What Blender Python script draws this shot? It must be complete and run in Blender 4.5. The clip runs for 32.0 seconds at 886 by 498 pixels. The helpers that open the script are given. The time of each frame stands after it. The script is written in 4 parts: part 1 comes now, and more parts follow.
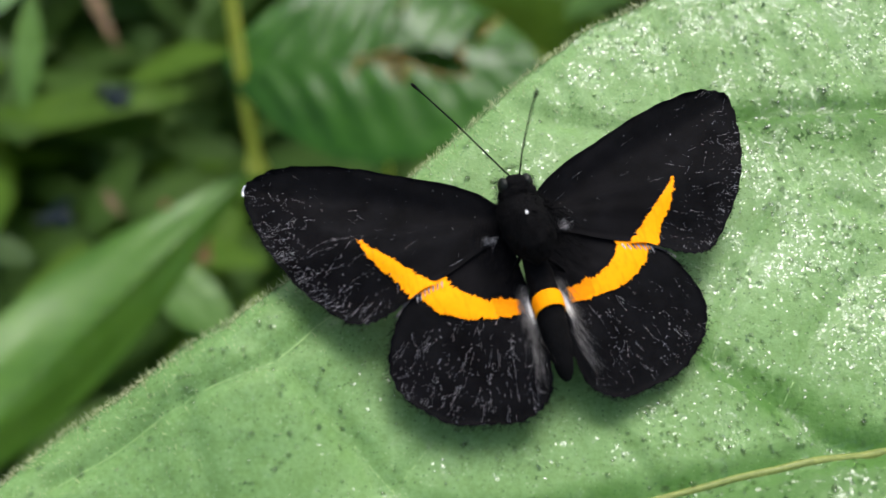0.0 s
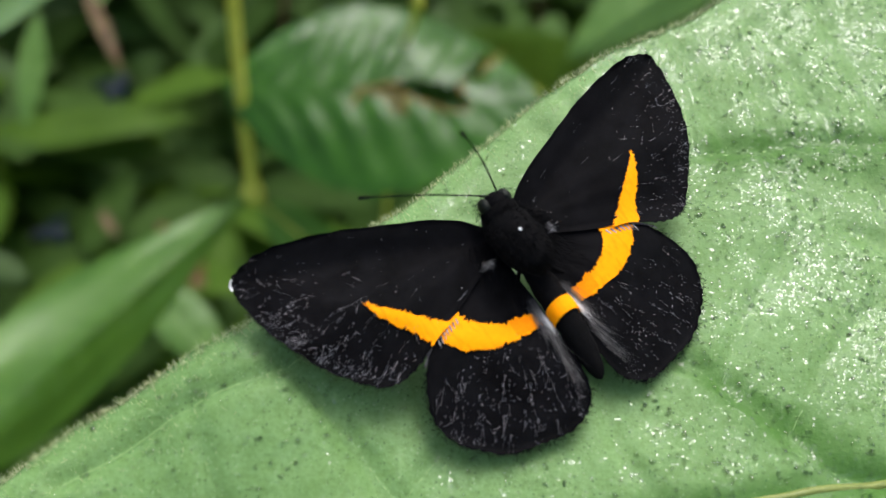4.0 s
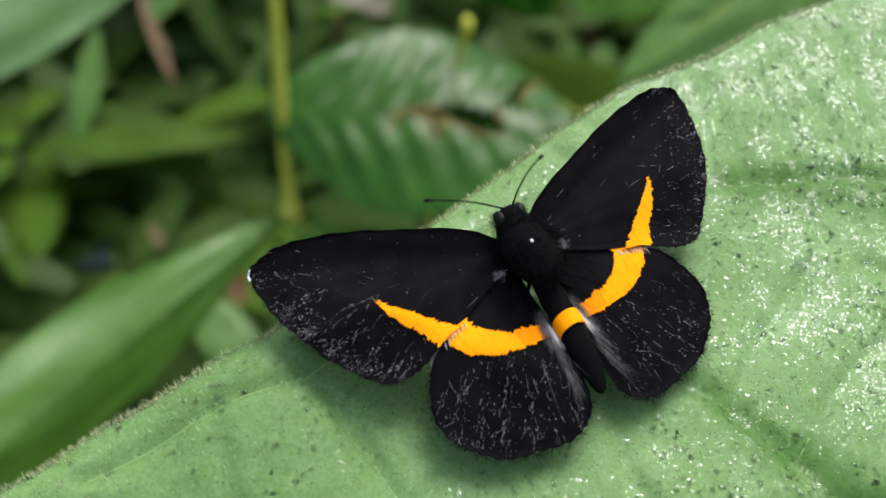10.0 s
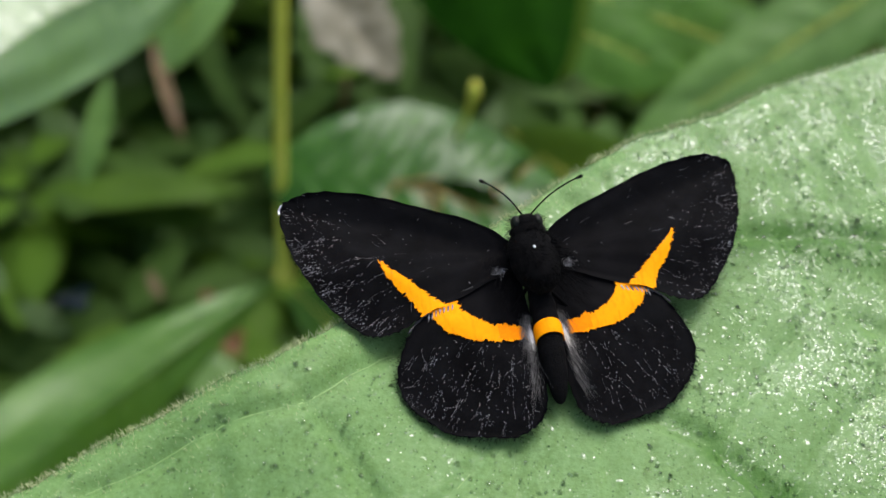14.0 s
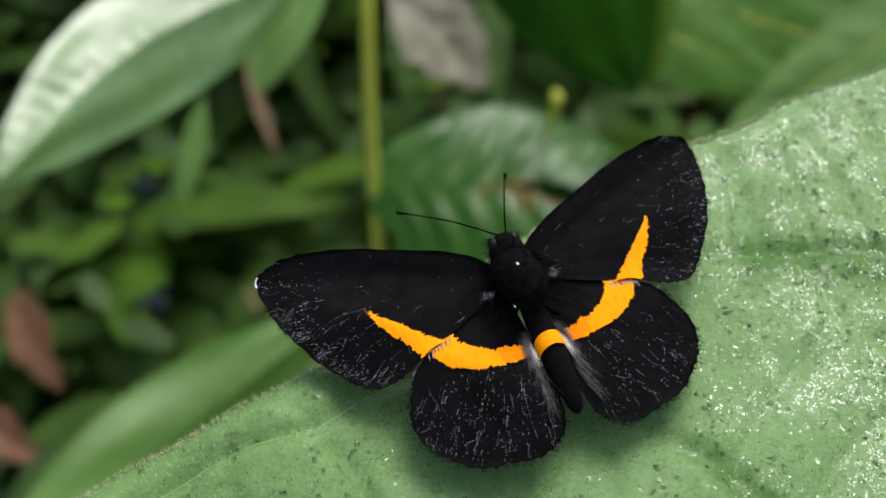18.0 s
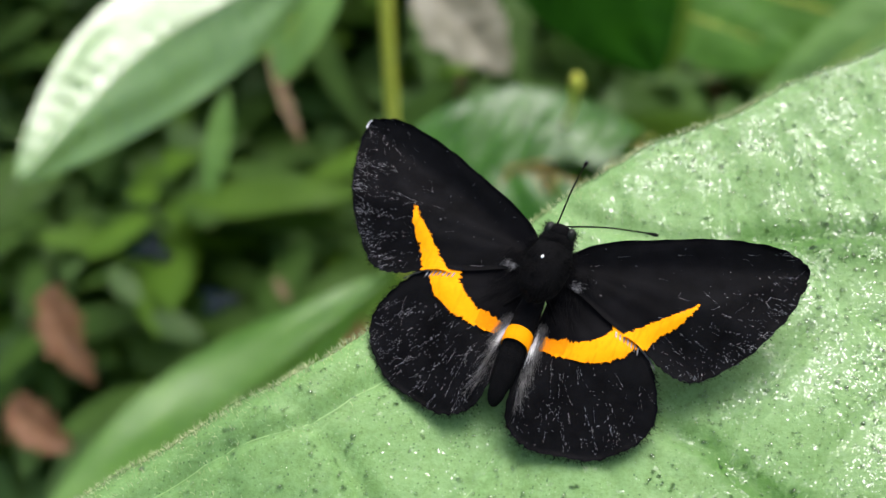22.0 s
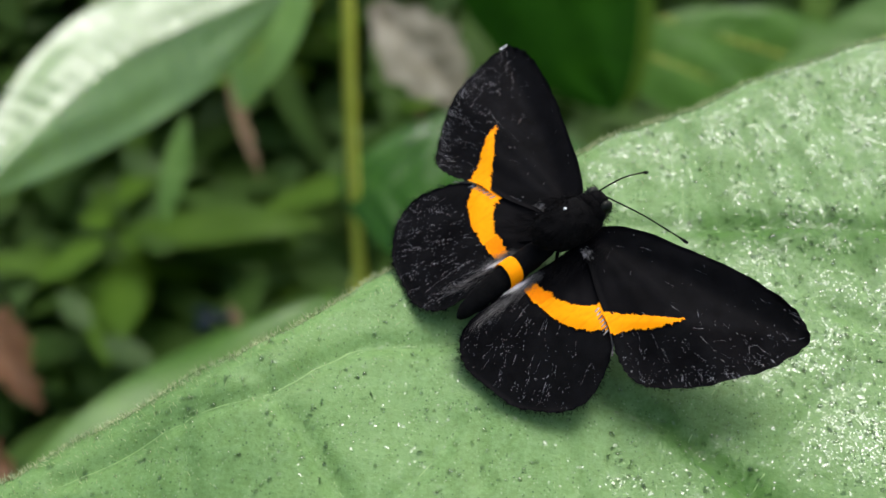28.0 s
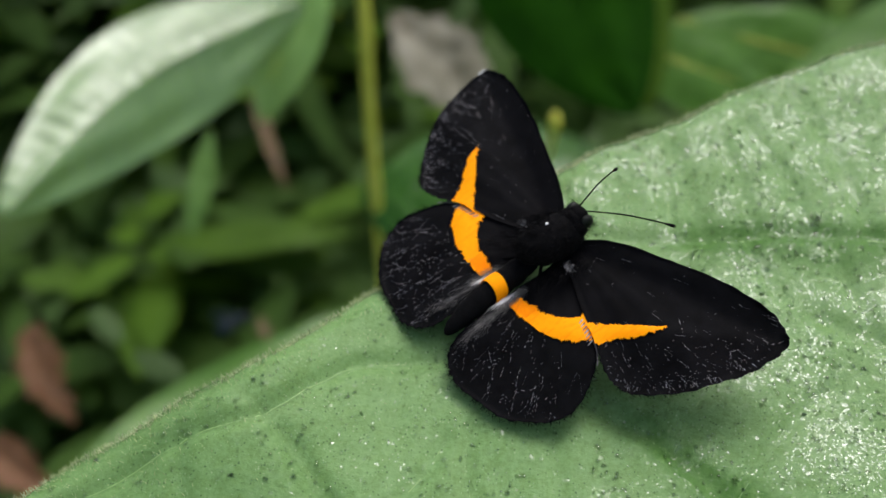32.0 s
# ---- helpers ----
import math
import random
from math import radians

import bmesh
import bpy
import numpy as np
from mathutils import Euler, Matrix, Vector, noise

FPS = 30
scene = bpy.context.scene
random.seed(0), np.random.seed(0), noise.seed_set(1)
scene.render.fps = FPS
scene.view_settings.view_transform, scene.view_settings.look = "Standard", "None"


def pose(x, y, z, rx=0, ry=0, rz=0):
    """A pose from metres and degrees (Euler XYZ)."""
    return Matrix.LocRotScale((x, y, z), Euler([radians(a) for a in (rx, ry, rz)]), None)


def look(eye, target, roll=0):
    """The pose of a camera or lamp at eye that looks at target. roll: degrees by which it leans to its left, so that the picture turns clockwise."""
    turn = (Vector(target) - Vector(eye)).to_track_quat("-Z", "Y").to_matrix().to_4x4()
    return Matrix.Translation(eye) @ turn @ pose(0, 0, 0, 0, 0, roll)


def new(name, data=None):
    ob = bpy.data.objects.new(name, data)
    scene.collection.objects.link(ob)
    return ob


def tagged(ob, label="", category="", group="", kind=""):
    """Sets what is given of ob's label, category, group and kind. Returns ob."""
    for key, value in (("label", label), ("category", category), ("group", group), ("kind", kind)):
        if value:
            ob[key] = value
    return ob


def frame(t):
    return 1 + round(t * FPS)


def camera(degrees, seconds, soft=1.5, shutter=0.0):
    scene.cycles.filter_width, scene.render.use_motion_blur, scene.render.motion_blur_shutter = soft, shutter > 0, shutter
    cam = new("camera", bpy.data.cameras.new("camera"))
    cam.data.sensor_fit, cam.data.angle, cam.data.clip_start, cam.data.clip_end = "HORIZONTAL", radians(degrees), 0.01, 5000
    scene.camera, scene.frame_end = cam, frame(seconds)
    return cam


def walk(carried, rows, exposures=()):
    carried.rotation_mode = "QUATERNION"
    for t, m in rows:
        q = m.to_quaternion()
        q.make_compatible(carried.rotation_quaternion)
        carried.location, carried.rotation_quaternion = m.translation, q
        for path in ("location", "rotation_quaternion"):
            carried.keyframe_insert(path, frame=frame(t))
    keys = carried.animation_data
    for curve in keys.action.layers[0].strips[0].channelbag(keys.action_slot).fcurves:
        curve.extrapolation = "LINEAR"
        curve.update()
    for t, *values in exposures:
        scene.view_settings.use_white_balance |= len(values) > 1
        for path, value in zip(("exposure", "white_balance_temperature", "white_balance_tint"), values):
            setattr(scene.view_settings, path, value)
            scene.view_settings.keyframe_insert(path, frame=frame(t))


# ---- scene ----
cam = camera(40, 32.0)
# the macro lens: focus on the butterfly, the plants behind are soft
cam.data.dof.use_dof = True
cam.data.dof.focus_distance = 0.1010
cam.data.dof.aperture_fstop = 28

PATH = [
    (0, (-0.011331, -0.062048, 0.077767), (-0.005869, -0.000373, -0.000758), 2.08),
    (0.5, (-0.011773, -0.061663, 0.077004), (-0.005746, 0.000057, -0.001446), 2.56),
    (1, (-0.011625, -0.061877, 0.077082), (-0.005778, 0.000031, -0.001233), 2.62),
    (1.5, (-0.012336, -0.062306, 0.077025), (-0.006021, -0.000063, -0.000988), 3.53),
    (2, (-0.011876, -0.062989, 0.077284), (-0.006196, -0.000252, -0.000380), 3.34),
    (2.5, (-0.012567, -0.063152, 0.077077), (-0.006689, -0.000005, -0.000239), 3.78),
    (3, (-0.013527, -0.062975, 0.076486), (-0.006850, 0.000511, -0.000487), 4.77),
    (3.5, (-0.013392, -0.063131, 0.076467), (-0.006857, 0.000590, -0.000324), 4.74),
    (5.5, (-0.012763, -0.064743, 0.077359), (-0.007678, 0.000234, 0.001517), 4.60),
    (6, (-0.012165, -0.064901, 0.077570), (-0.007699, 0.000101, 0.001709), 4.08),
    (6.5, (-0.011101, -0.064904, 0.078127), (-0.007584, -0.000036, 0.002103), 3.23),
    (7, (-0.010487, -0.064633, 0.078313), (-0.007514, 0.000148, 0.002192), 2.74),
    (7.5, (-0.009946, -0.065121, 0.078875), (-0.007709, -0.000141, 0.002897), 2.31),
    (8, (-0.010021, -0.064923, 0.078308), (-0.007828, -0.000094, 0.002200), 2.32),
    (8.5, (-0.009884, -0.065167, 0.078123), (-0.007962, -0.000211, 0.002116), 2.29),
    (9, (-0.009929, -0.065114, 0.078106), (-0.008118, -0.000461, 0.001839), 2.34),
    (9.5, (-0.010202, -0.065653, 0.078555), (-0.008469, -0.000502, 0.002711), 2.92),
    (10, (-0.011079, -0.065805, 0.078751), (-0.008795, -0.000191, 0.003321), 3.93),
    (10.5, (-0.012534, -0.067170, 0.079131), (-0.009398, -0.000229, 0.004908), 5.70),
    (11, (-0.011748, -0.067191, 0.078403), (-0.008931, -0.000201, 0.004211), 5.21),
    (11.5, (-0.012559, -0.067765, 0.077975), (-0.009242, -0.000229, 0.004301), 6.12),
    (12, (-0.012428, -0.067518, 0.077418), (-0.009112, 0.000255, 0.003962), 6.11),
    (12.5, (-0.012873, -0.068512, 0.077879), (-0.010078, 0.000234, 0.005310), 6.62),
    (13, (-0.012660, -0.069032, 0.077803), (-0.009830, 0.000493, 0.005982), 6.94),
    (13.5, (-0.012147, -0.069104, 0.078283), (-0.009641, 0.000510, 0.006537), 6.79),
    (15.5, (-0.010967, -0.070013, 0.077946), (-0.009399, 0.000734, 0.007289), 6.71),
    (16, (-0.010095, -0.069992, 0.078190), (-0.009698, 0.000688, 0.007450), 6.03),
    (16.5, (-0.008278, -0.070643, 0.078182), (-0.009957, 0.000360, 0.007784), 4.17),
    (17, (-0.006516, -0.070455, 0.079247), (-0.010033, 0.000327, 0.008696), 2.88),
    (17.5, (-0.003939, -0.069084, 0.081036), (-0.009588, 0.000574, 0.009510), 0.73),
    (18, (-0.002838, -0.068847, 0.081592), (-0.009862, 0.000579, 0.009963), -0.37),
    (18.5, (-0.001855, -0.068631, 0.082081), (-0.009994, 0.000434, 0.010221), -1.22),
    (19, (-0.001738, -0.068567, 0.082088), (-0.010342, 0.000445, 0.010233), -1.47),
    (19.5, (-0.000243, -0.068455, 0.082523), (-0.009919, 0.000214, 0.010475), -2.64),
    (20, (0.000748, -0.068473, 0.082814), (-0.009638, 0.000115, 0.010788), -3.49),
    (20.5, (0.001411, -0.068657, 0.082898), (-0.009492, 0.000010, 0.011023), -3.92),
    (21, (0.000849, -0.068682, 0.082484), (-0.009349, 0.000101, 0.010617), -3.48),
    (21.5, (0.000162, -0.068796, 0.081978), (-0.009255, 0.000091, 0.010104), -2.87),
    (22, (0.000579, -0.068190, 0.082202), (-0.009123, 0.000068, 0.009767), -3.25),
    (22.5, (0.001993, -0.068735, 0.082149), (-0.008824, -0.000428, 0.009918), -4.06),
    (23, (0.001241, -0.069118, 0.081782), (-0.009031, -0.000430, 0.009835), -3.48),
    (23.5, (0.000784, -0.069690, 0.081989), (-0.009050, -0.000603, 0.010362), -2.96),
    (24, (-0.001738, -0.070688, 0.080779), (-0.009169, -0.000571, 0.009868), -0.79),
    (24.5, (-0.001366, -0.071116, 0.079820), (-0.008176, -0.000716, 0.009128), -0.26),
    (25, (-0.001800, -0.072317, 0.078947), (-0.007560, -0.001260, 0.008820), 0.85),
    (25.5, (-0.001867, -0.072340, 0.078487), (-0.007310, -0.001283, 0.008335), 1.04),
    (27.5, (-0.001196, -0.072626, 0.078224), (-0.006556, -0.001285, 0.008355), 1.29),
    (28, (0.000036, -0.072787, 0.078231), (-0.006119, -0.001462, 0.008410), 0.43),
    (28.5, (0.000716, -0.073030, 0.078255), (-0.005793, -0.001622, 0.008552), 0.02),
    (29, (0.001362, -0.071822, 0.079131), (-0.005801, -0.001408, 0.008487), -0.75),
    (29.5, (0.001848, -0.072444, 0.079099), (-0.005633, -0.001565, 0.008954), -1.07),
    (30, (0.002939, -0.072459, 0.079715), (-0.005231, -0.001680, 0.009546), -1.63),
    (30.5, (0.004018, -0.072565, 0.080466), (-0.004985, -0.001861, 0.010324), -2.23),
    (31, (0.004670, -0.072245, 0.080988), (-0.004877, -0.001794, 0.010664), -2.72),
    (31.5, (0.004477, -0.072393, 0.081107), (-0.004903, -0.001913, 0.010789), -2.59),
    (32, (0.004379, -0.072989, 0.080581), (-0.004655, -0.001692, 0.011046), -2.59),
]
walk(cam, [(t, look(eye, target, roll)) for t, eye, target, roll in PATH], exposures=((0, 0.76), (8, 0.70), (12, 0.70), (13.5, 0.60), (16, 0.42), (18, 0.44), (19, 0.77), (20, 0.96), (23, 0.95), (24, 0.60), (25, 0.54), (29, 0.57), (30, 0.53), (32, 0.31)))

# ---- world and light: bright overcast daylight in a forest clearing ----
world = bpy.data.worlds.new("overcast_sky")
scene.world = world
world.use_nodes = True
wn = world.node_tree
sky = wn.nodes.new("ShaderNodeTexSky")
sky.sky_type = 'NISHITA'
sky.sun_disc = False
sky.sun_elevation = radians(64)
sky.sun_rotation = radians(22)
sky.air_density, sky.dust_density, sky.ozone_density = 1.0, 6.0, 0.6
wn.links.new(sky.outputs[0], wn.nodes["Background"].inputs[0])
wn.nodes["Background"].inputs[1].default_value = 0.15

sun = new("sun", bpy.data.lights.new("sun", "SUN"))
sun.data.energy, sun.data.angle, sun.data.color = 1.15, radians(30), (0.925, 0.985, 1.16)
sun.matrix_world = look((0.16, 0.40, 0.90), (0, 0, 0))


# ---- materials ----
def nodes_of(name, rough=0.5, **kw):
    """A principled material; returns it with its tree, its shader and its object coordinates."""
    m = bpy.data.materials.new(name)
    m.use_nodes = True
    t = m.node_tree
    b = t.nodes["Principled BSDF"]
    b.inputs["Roughness"].default_value = rough
    for k, v in kw.items():
        b.inputs[k.replace("_", " ")].default_value = v
    co = t.nodes.new("ShaderNodeTexCoord").outputs["Object"]
    return m, t, b, co


def noise_of(t, co, scale, detail=4, rough=0.6):
    n = t.nodes.new("ShaderNodeTexNoise")
    n.inputs["Scale"].default_value, n.inputs["Detail"].default_value, n.inputs["Roughness"].default_value = scale, detail, rough
    t.links.new(co, n.inputs["Vector"])
    return n.outputs[0]


def ramp_of(t, fac, stops):
    r = t.nodes.new("ShaderNodeValToRGB")
    e = r.color_ramp.elements
    while len(e) < len(stops):
        e.new(0.5)
    for el, (p, c) in zip(e, stops):
        el.position, el.color = p, (*c, 1)
    t.links.new(fac, r.inputs[0])
    return r.outputs[0]


def mix_of(t, fac, a, b, mode='MIX'):
    n = t.nodes.new("ShaderNodeMix")
    n.data_type, n.blend_type = 'RGBA', mode
    for v, sock in ((fac, n.inputs[0]), (a, n.inputs[6]), (b, n.inputs[7])):
        if isinstance(v, bpy.types.NodeSocket):
            t.links.new(v, sock)
        elif isinstance(v, tuple):
            sock.default_value = (*v, 1)
        else:
            sock.default_value = v
    return n.outputs[2]


def bump_of(t, b, height, strength, distance):
    n = t.nodes.new("ShaderNodeBump")
    n.inputs["Strength"].default_value, n.inputs["Distance"].default_value = strength, distance
    t.links.new(height, n.inputs["Height"])
    t.links.new(n.outputs[0], b.inputs["Normal"])


def leaf_material(name, dark, mid, light, rough, vein=None, grain=900, spec=0.5, thin=0.0, bump=0.4):
    """Leaf tissue: blotches, fine cell grain, bump, and light passing through the thin blade."""
    m, t, b, co = nodes_of(name, rough)
    big = ramp_of(t, noise_of(t, co, 55, 5), [(0.3, dark), (0.5, mid), (0.72, light)])
    fine = noise_of(t, co, grain, 3, 0.7)
    col = mix_of(t, 0.35, big, ramp_of(t, fine, [(0.35, dark), (0.65, light)]))
    t.links.new(col, b.inputs["Base Color"])
    b.inputs["Specular IOR Level"].default_value = spec
    r = ramp_of(t, noise_of(t, co, 140, 4), [(0.3, (rough * 0.75,) * 3), (0.7, (min(1, rough * 1.25),) * 3)])
    t.links.new(r, b.inputs["Roughness"])
    if thin:
        glow = t.nodes.new("ShaderNodeBsdfTranslucent")
        t.links.new(mix_of(t, 0.6, col, (light[0] * 1.9, light[1] * 1.3, light[2] * 0.6)), glow.inputs[0])
        both = t.nodes.new("ShaderNodeMixShader")
        both.inputs[0].default_value = thin
        t.links.new(b.outputs[0], both.inputs[1])
        t.links.new(glow.outputs[0], both.inputs[2])
        t.links.new(both.outputs[0], t.nodes["Material Output"].inputs[0])
    bump_of(t, b, fine, bump, 0.0002)
    return m


def math_of(t, op, x, y, z=0.0):
    n = t.nodes.new("ShaderNodeMath")
    n.operation = op
    for v, sock in zip((x, y, z), n.inputs):
        if isinstance(v, bpy.types.NodeSocket):
            t.links.new(v, sock)
        else:
            sock.default_value = v
    return n.outputs[0]


# the downy leaf: fine cells, dark dots as painted drop shadows, pale hair roots
M_HOST, t, b, co = nodes_of("downy_leaf", 0.5)
blotch = ramp_of(t, noise_of(t, co, 70, 5), [(0.28, (0.092, 0.174, 0.036)), (0.5, (0.118, 0.222, 0.055)), (0.75, (0.150, 0.266, 0.082))])
cells = noise_of(t, co, 2600, 3, 0.7)
mesh_net = noise_of(t, co, 900, 4, 0.65)
skin = mix_of(t, 0.3, blotch, ramp_of(t, cells, [(0.35, (0.06, 0.16, 0.035)), (0.65, (0.19, 0.37, 0.13))]))
skin = mix_of(t, 0.22, skin, ramp_of(t, mesh_net, [(0.36, (0.075, 0.155, 0.03)), (0.64, (0.178, 0.31, 0.125))]))


def scattered(t, co, size, share, reach):
    """Dots in a share of the cells of a Voronoi pattern."""
    v = t.nodes.new("ShaderNodeTexVoronoi")
    v.inputs["Scale"].default_value = size
    t.links.new(co, v.inputs["Vector"])
    c = t.nodes.new("ShaderNodeSeparateColor")
    t.links.new(v.outputs["Color"], c.inputs[0])
    return math_of(t, 'MULTIPLY', math_of(t, 'LESS_THAN', c.outputs[0], share), math_of(t, 'LESS_THAN', v.outputs["Distance"], math_of(t, 'MULTIPLY_ADD', c.outputs[1], reach, 0.12)))


# dark dots: the small shadows of dew drops, put into the colour
skin = mix_of(t, math_of(t, 'MULTIPLY', scattered(t, co, 4400, 0.15, 0.28), 0.75), skin, (0.022, 0.065, 0.014))
skin = mix_of(t, math_of(t, 'MULTIPLY', scattered(t, co, 4300, 0.14, 0.25), 0.5), skin, (0.30, 0.42, 0.22))
host_skin = skin
b.inputs["Specular IOR Level"].default_value = 0.3
b.inputs["Roughness"].default_value = 0.6
bump_of(t, b, math_of(t, 'ADD', cells, mesh_net), 0.6, 0.00009)


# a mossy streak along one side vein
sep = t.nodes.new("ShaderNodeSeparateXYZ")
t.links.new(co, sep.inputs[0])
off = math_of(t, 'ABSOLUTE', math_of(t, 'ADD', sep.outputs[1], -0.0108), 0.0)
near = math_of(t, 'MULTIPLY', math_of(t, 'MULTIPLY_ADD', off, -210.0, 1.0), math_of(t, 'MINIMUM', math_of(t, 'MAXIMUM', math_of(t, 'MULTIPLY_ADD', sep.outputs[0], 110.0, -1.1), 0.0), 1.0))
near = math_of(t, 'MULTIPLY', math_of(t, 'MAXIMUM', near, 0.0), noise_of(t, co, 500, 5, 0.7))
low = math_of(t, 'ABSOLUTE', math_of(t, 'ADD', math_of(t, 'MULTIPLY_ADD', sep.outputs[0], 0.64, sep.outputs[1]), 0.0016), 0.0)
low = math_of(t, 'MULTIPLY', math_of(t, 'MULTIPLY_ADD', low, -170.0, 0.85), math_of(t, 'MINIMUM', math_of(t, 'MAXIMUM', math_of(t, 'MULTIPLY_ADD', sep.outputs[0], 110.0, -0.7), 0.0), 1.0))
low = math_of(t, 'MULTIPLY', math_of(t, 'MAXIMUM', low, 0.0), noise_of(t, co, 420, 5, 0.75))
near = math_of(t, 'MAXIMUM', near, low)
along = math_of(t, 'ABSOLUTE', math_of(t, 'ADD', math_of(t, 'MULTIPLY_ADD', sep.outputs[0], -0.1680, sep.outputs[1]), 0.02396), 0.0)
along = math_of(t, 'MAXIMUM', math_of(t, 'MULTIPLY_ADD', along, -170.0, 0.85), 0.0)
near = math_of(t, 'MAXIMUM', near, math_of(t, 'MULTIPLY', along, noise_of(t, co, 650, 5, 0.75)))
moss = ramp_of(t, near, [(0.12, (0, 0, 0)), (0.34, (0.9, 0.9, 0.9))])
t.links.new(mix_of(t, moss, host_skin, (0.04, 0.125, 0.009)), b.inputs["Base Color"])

# beads of water of several sizes, gathered in patches, scarcer towards the leaf's tip
axes_out = t.nodes.new("ShaderNodeSeparateXYZ")
t.links.new(co, axes_out.inputs[0])
lean = math_of(t, 'MULTIPLY_ADD', axes_out.outputs[0], 3.4, -0.032)
lean = math_of(t, 'MINIMUM', lean, 0.066)
lean = math_of(t, 'ADD', lean, math_of(t, 'MULTIPLY', axes_out.outputs[1], 1.4))
gather = math_of(t, 'ADD', noise_of(t, co, 150, 6, 0.72), lean)
patch = ramp_of(t, gather, [(0.47, (0.05, 0.05, 0.05)), (0.55, (0.28, 0.28, 0.28)), (0.63, (1, 1, 1))])
warp = t.nodes.new("ShaderNodeMix")
warp.data_type = 'VECTOR'
warp.inputs[0].default_value = 0.0012
jitter = t.nodes.new("ShaderNodeTexNoise")
jitter.inputs["Scale"].default_value = 900
t.links.new(co, jitter.inputs["Vector"])
t.links.new(co, warp.inputs[4])
t.links.new(jitter.outputs[1], warp.inputs[5])
flecks, tilt = None, None
for size, share in ((2300, 0.4), (3300, 0.6), (5200, 0.75)):
    vor = t.nodes.new("ShaderNodeTexVoronoi")
    vor.inputs["Scale"].default_value = size
    t.links.new(warp.outputs[1], vor.inputs["Vector"])
    pick = t.nodes.new("ShaderNodeSeparateColor")
    t.links.new(vor.outputs["Color"], pick.inputs[0])
    spot = math_of(t, 'LESS_THAN', vor.outputs["Distance"], math_of(t, 'MULTIPLY_ADD', pick.outputs[1], 0.28, 0.2))
    spot = math_of(t, 'MULTIPLY', spot, math_of(t, 'LESS_THAN', pick.outputs[0], math_of(t, 'MULTIPLY', patch, share)))
    flecks = spot if flecks is None else math_of(t, 'MAXIMUM', flecks, spot)
    tilt = vor.outputs["Color"]
# each bead of the water film lies at a slant of its own
centred = t.nodes.new("ShaderNodeVectorMath")
centred.operation = 'MULTIPLY_ADD'
centred.inputs[1].default_value, centred.inputs[2].default_value = (0.34, 0.34, 0.0), (-0.17, -0.17, 0.0)
t.links.new(tilt, centred.inputs[0])
upright = t.nodes.new("ShaderNodeNewGeometry").outputs["Normal"]
slanted = t.nodes.new("ShaderNodeVectorMath")
t.links.new(upright, slanted.inputs[0])
t.links.new(centred.outputs[0], slanted.inputs[1])
unit = t.nodes.new("ShaderNodeVectorMath")
unit.operation = 'NORMALIZE'
t.links.new(slanted.outputs[0], unit.inputs[0])
t.links.new(math_of(t, 'MAXIMUM', flecks, math_of(t, 'MULTIPLY', patch, 0.13)), b.inputs["Coat Weight"])
b.inputs["Coat Roughness"].default_value, b.inputs["Coat IOR"].default_value = 0.25, 1.7
t.links.new(unit.outputs[0], b.inputs["Coat Normal"])
M_HOSTVEIN = leaf_material("leaf_vein", (0.12, 0.24, 0.06), (0.17, 0.31, 0.09), (0.24, 0.39, 0.13), 0.55, grain=2000)
M_RIB = leaf_material("leaf_midrib", (0.1, 0.15, 0.02), (0.16, 0.2, 0.035), (0.23, 0.27, 0.06), 0.55, grain=2000)
M_HAIR = leaf_material("leaf_hair", (0.25, 0.33, 0.14), (0.34, 0.40, 0.18), (0.45, 0.5, 0.26), 0.6)
M_GLOSSY = leaf_material("glossy_leaf", (0.014, 0.062, 0.003), (0.025, 0.096, 0.005), (0.042, 0.135, 0.009), 0.3, grain=500, bump=0.1, spec=0.3, thin=0.12)
M_DARKLEAF = leaf_material("dark_leaf", (0.05, 0.115, 0.008), (0.07, 0.15, 0.013), (0.1, 0.19, 0.022), 0.6, grain=500, bump=0.25, spec=0.12, thin=0.4)
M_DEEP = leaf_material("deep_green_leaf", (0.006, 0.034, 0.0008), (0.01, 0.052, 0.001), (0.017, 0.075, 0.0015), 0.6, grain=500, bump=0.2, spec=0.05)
M_MIDLEAF = leaf_material("mid_green_leaf", (0.045, 0.13, 0.012), (0.07, 0.19, 0.018), (0.11, 0.26, 0.03), 0.45, grain=500, bump=0.25, spec=0.3, thin=0.3)
M_PALELEAF = leaf_material("pale_leaf", (0.075, 0.175, 0.026), (0.105, 0.225, 0.038), (0.145, 0.285, 0.058), 0.42, grain=500, bump=0.25, spec=0.5, thin=0.2)
M_SHINY = leaf_material("shining_leaf", (0.075, 0.165, 0.032), (0.102, 0.21, 0.046), (0.135, 0.26, 0.07), 0.34, grain=500, bump=0.1, spec=1.0, thin=0.05)
M_UNDER = leaf_material("low_plant_leaf", (0.032, 0.076, 0.011), (0.048, 0.104, 0.016), (0.074, 0.145, 0.027), 0.65, grain=300, bump=0.2, spec=0.15, thin=0.45)
M_UNDERLIGHT = leaf_material("light_low_plant_leaf", (0.046, 0.102, 0.022), (0.067, 0.132, 0.031), (0.098, 0.172, 0.048), 0.6, grain=300, bump=0.2, spec=0.3, thin=0.4)
M_COVER = leaf_material("ground_cover_leaf", (0.06, 0.132, 0.028), (0.085, 0.17, 0.039), (0.12, 0.215, 0.06), 0.6, grain=300, bump=0.2, spec=0.15, thin=0.4)
M_RIM = leaf_material("withered_rim", (0.12, 0.06, 0.01), (0.3, 0.19, 0.035), (0.45, 0.32, 0.07), 0.65, grain=900)
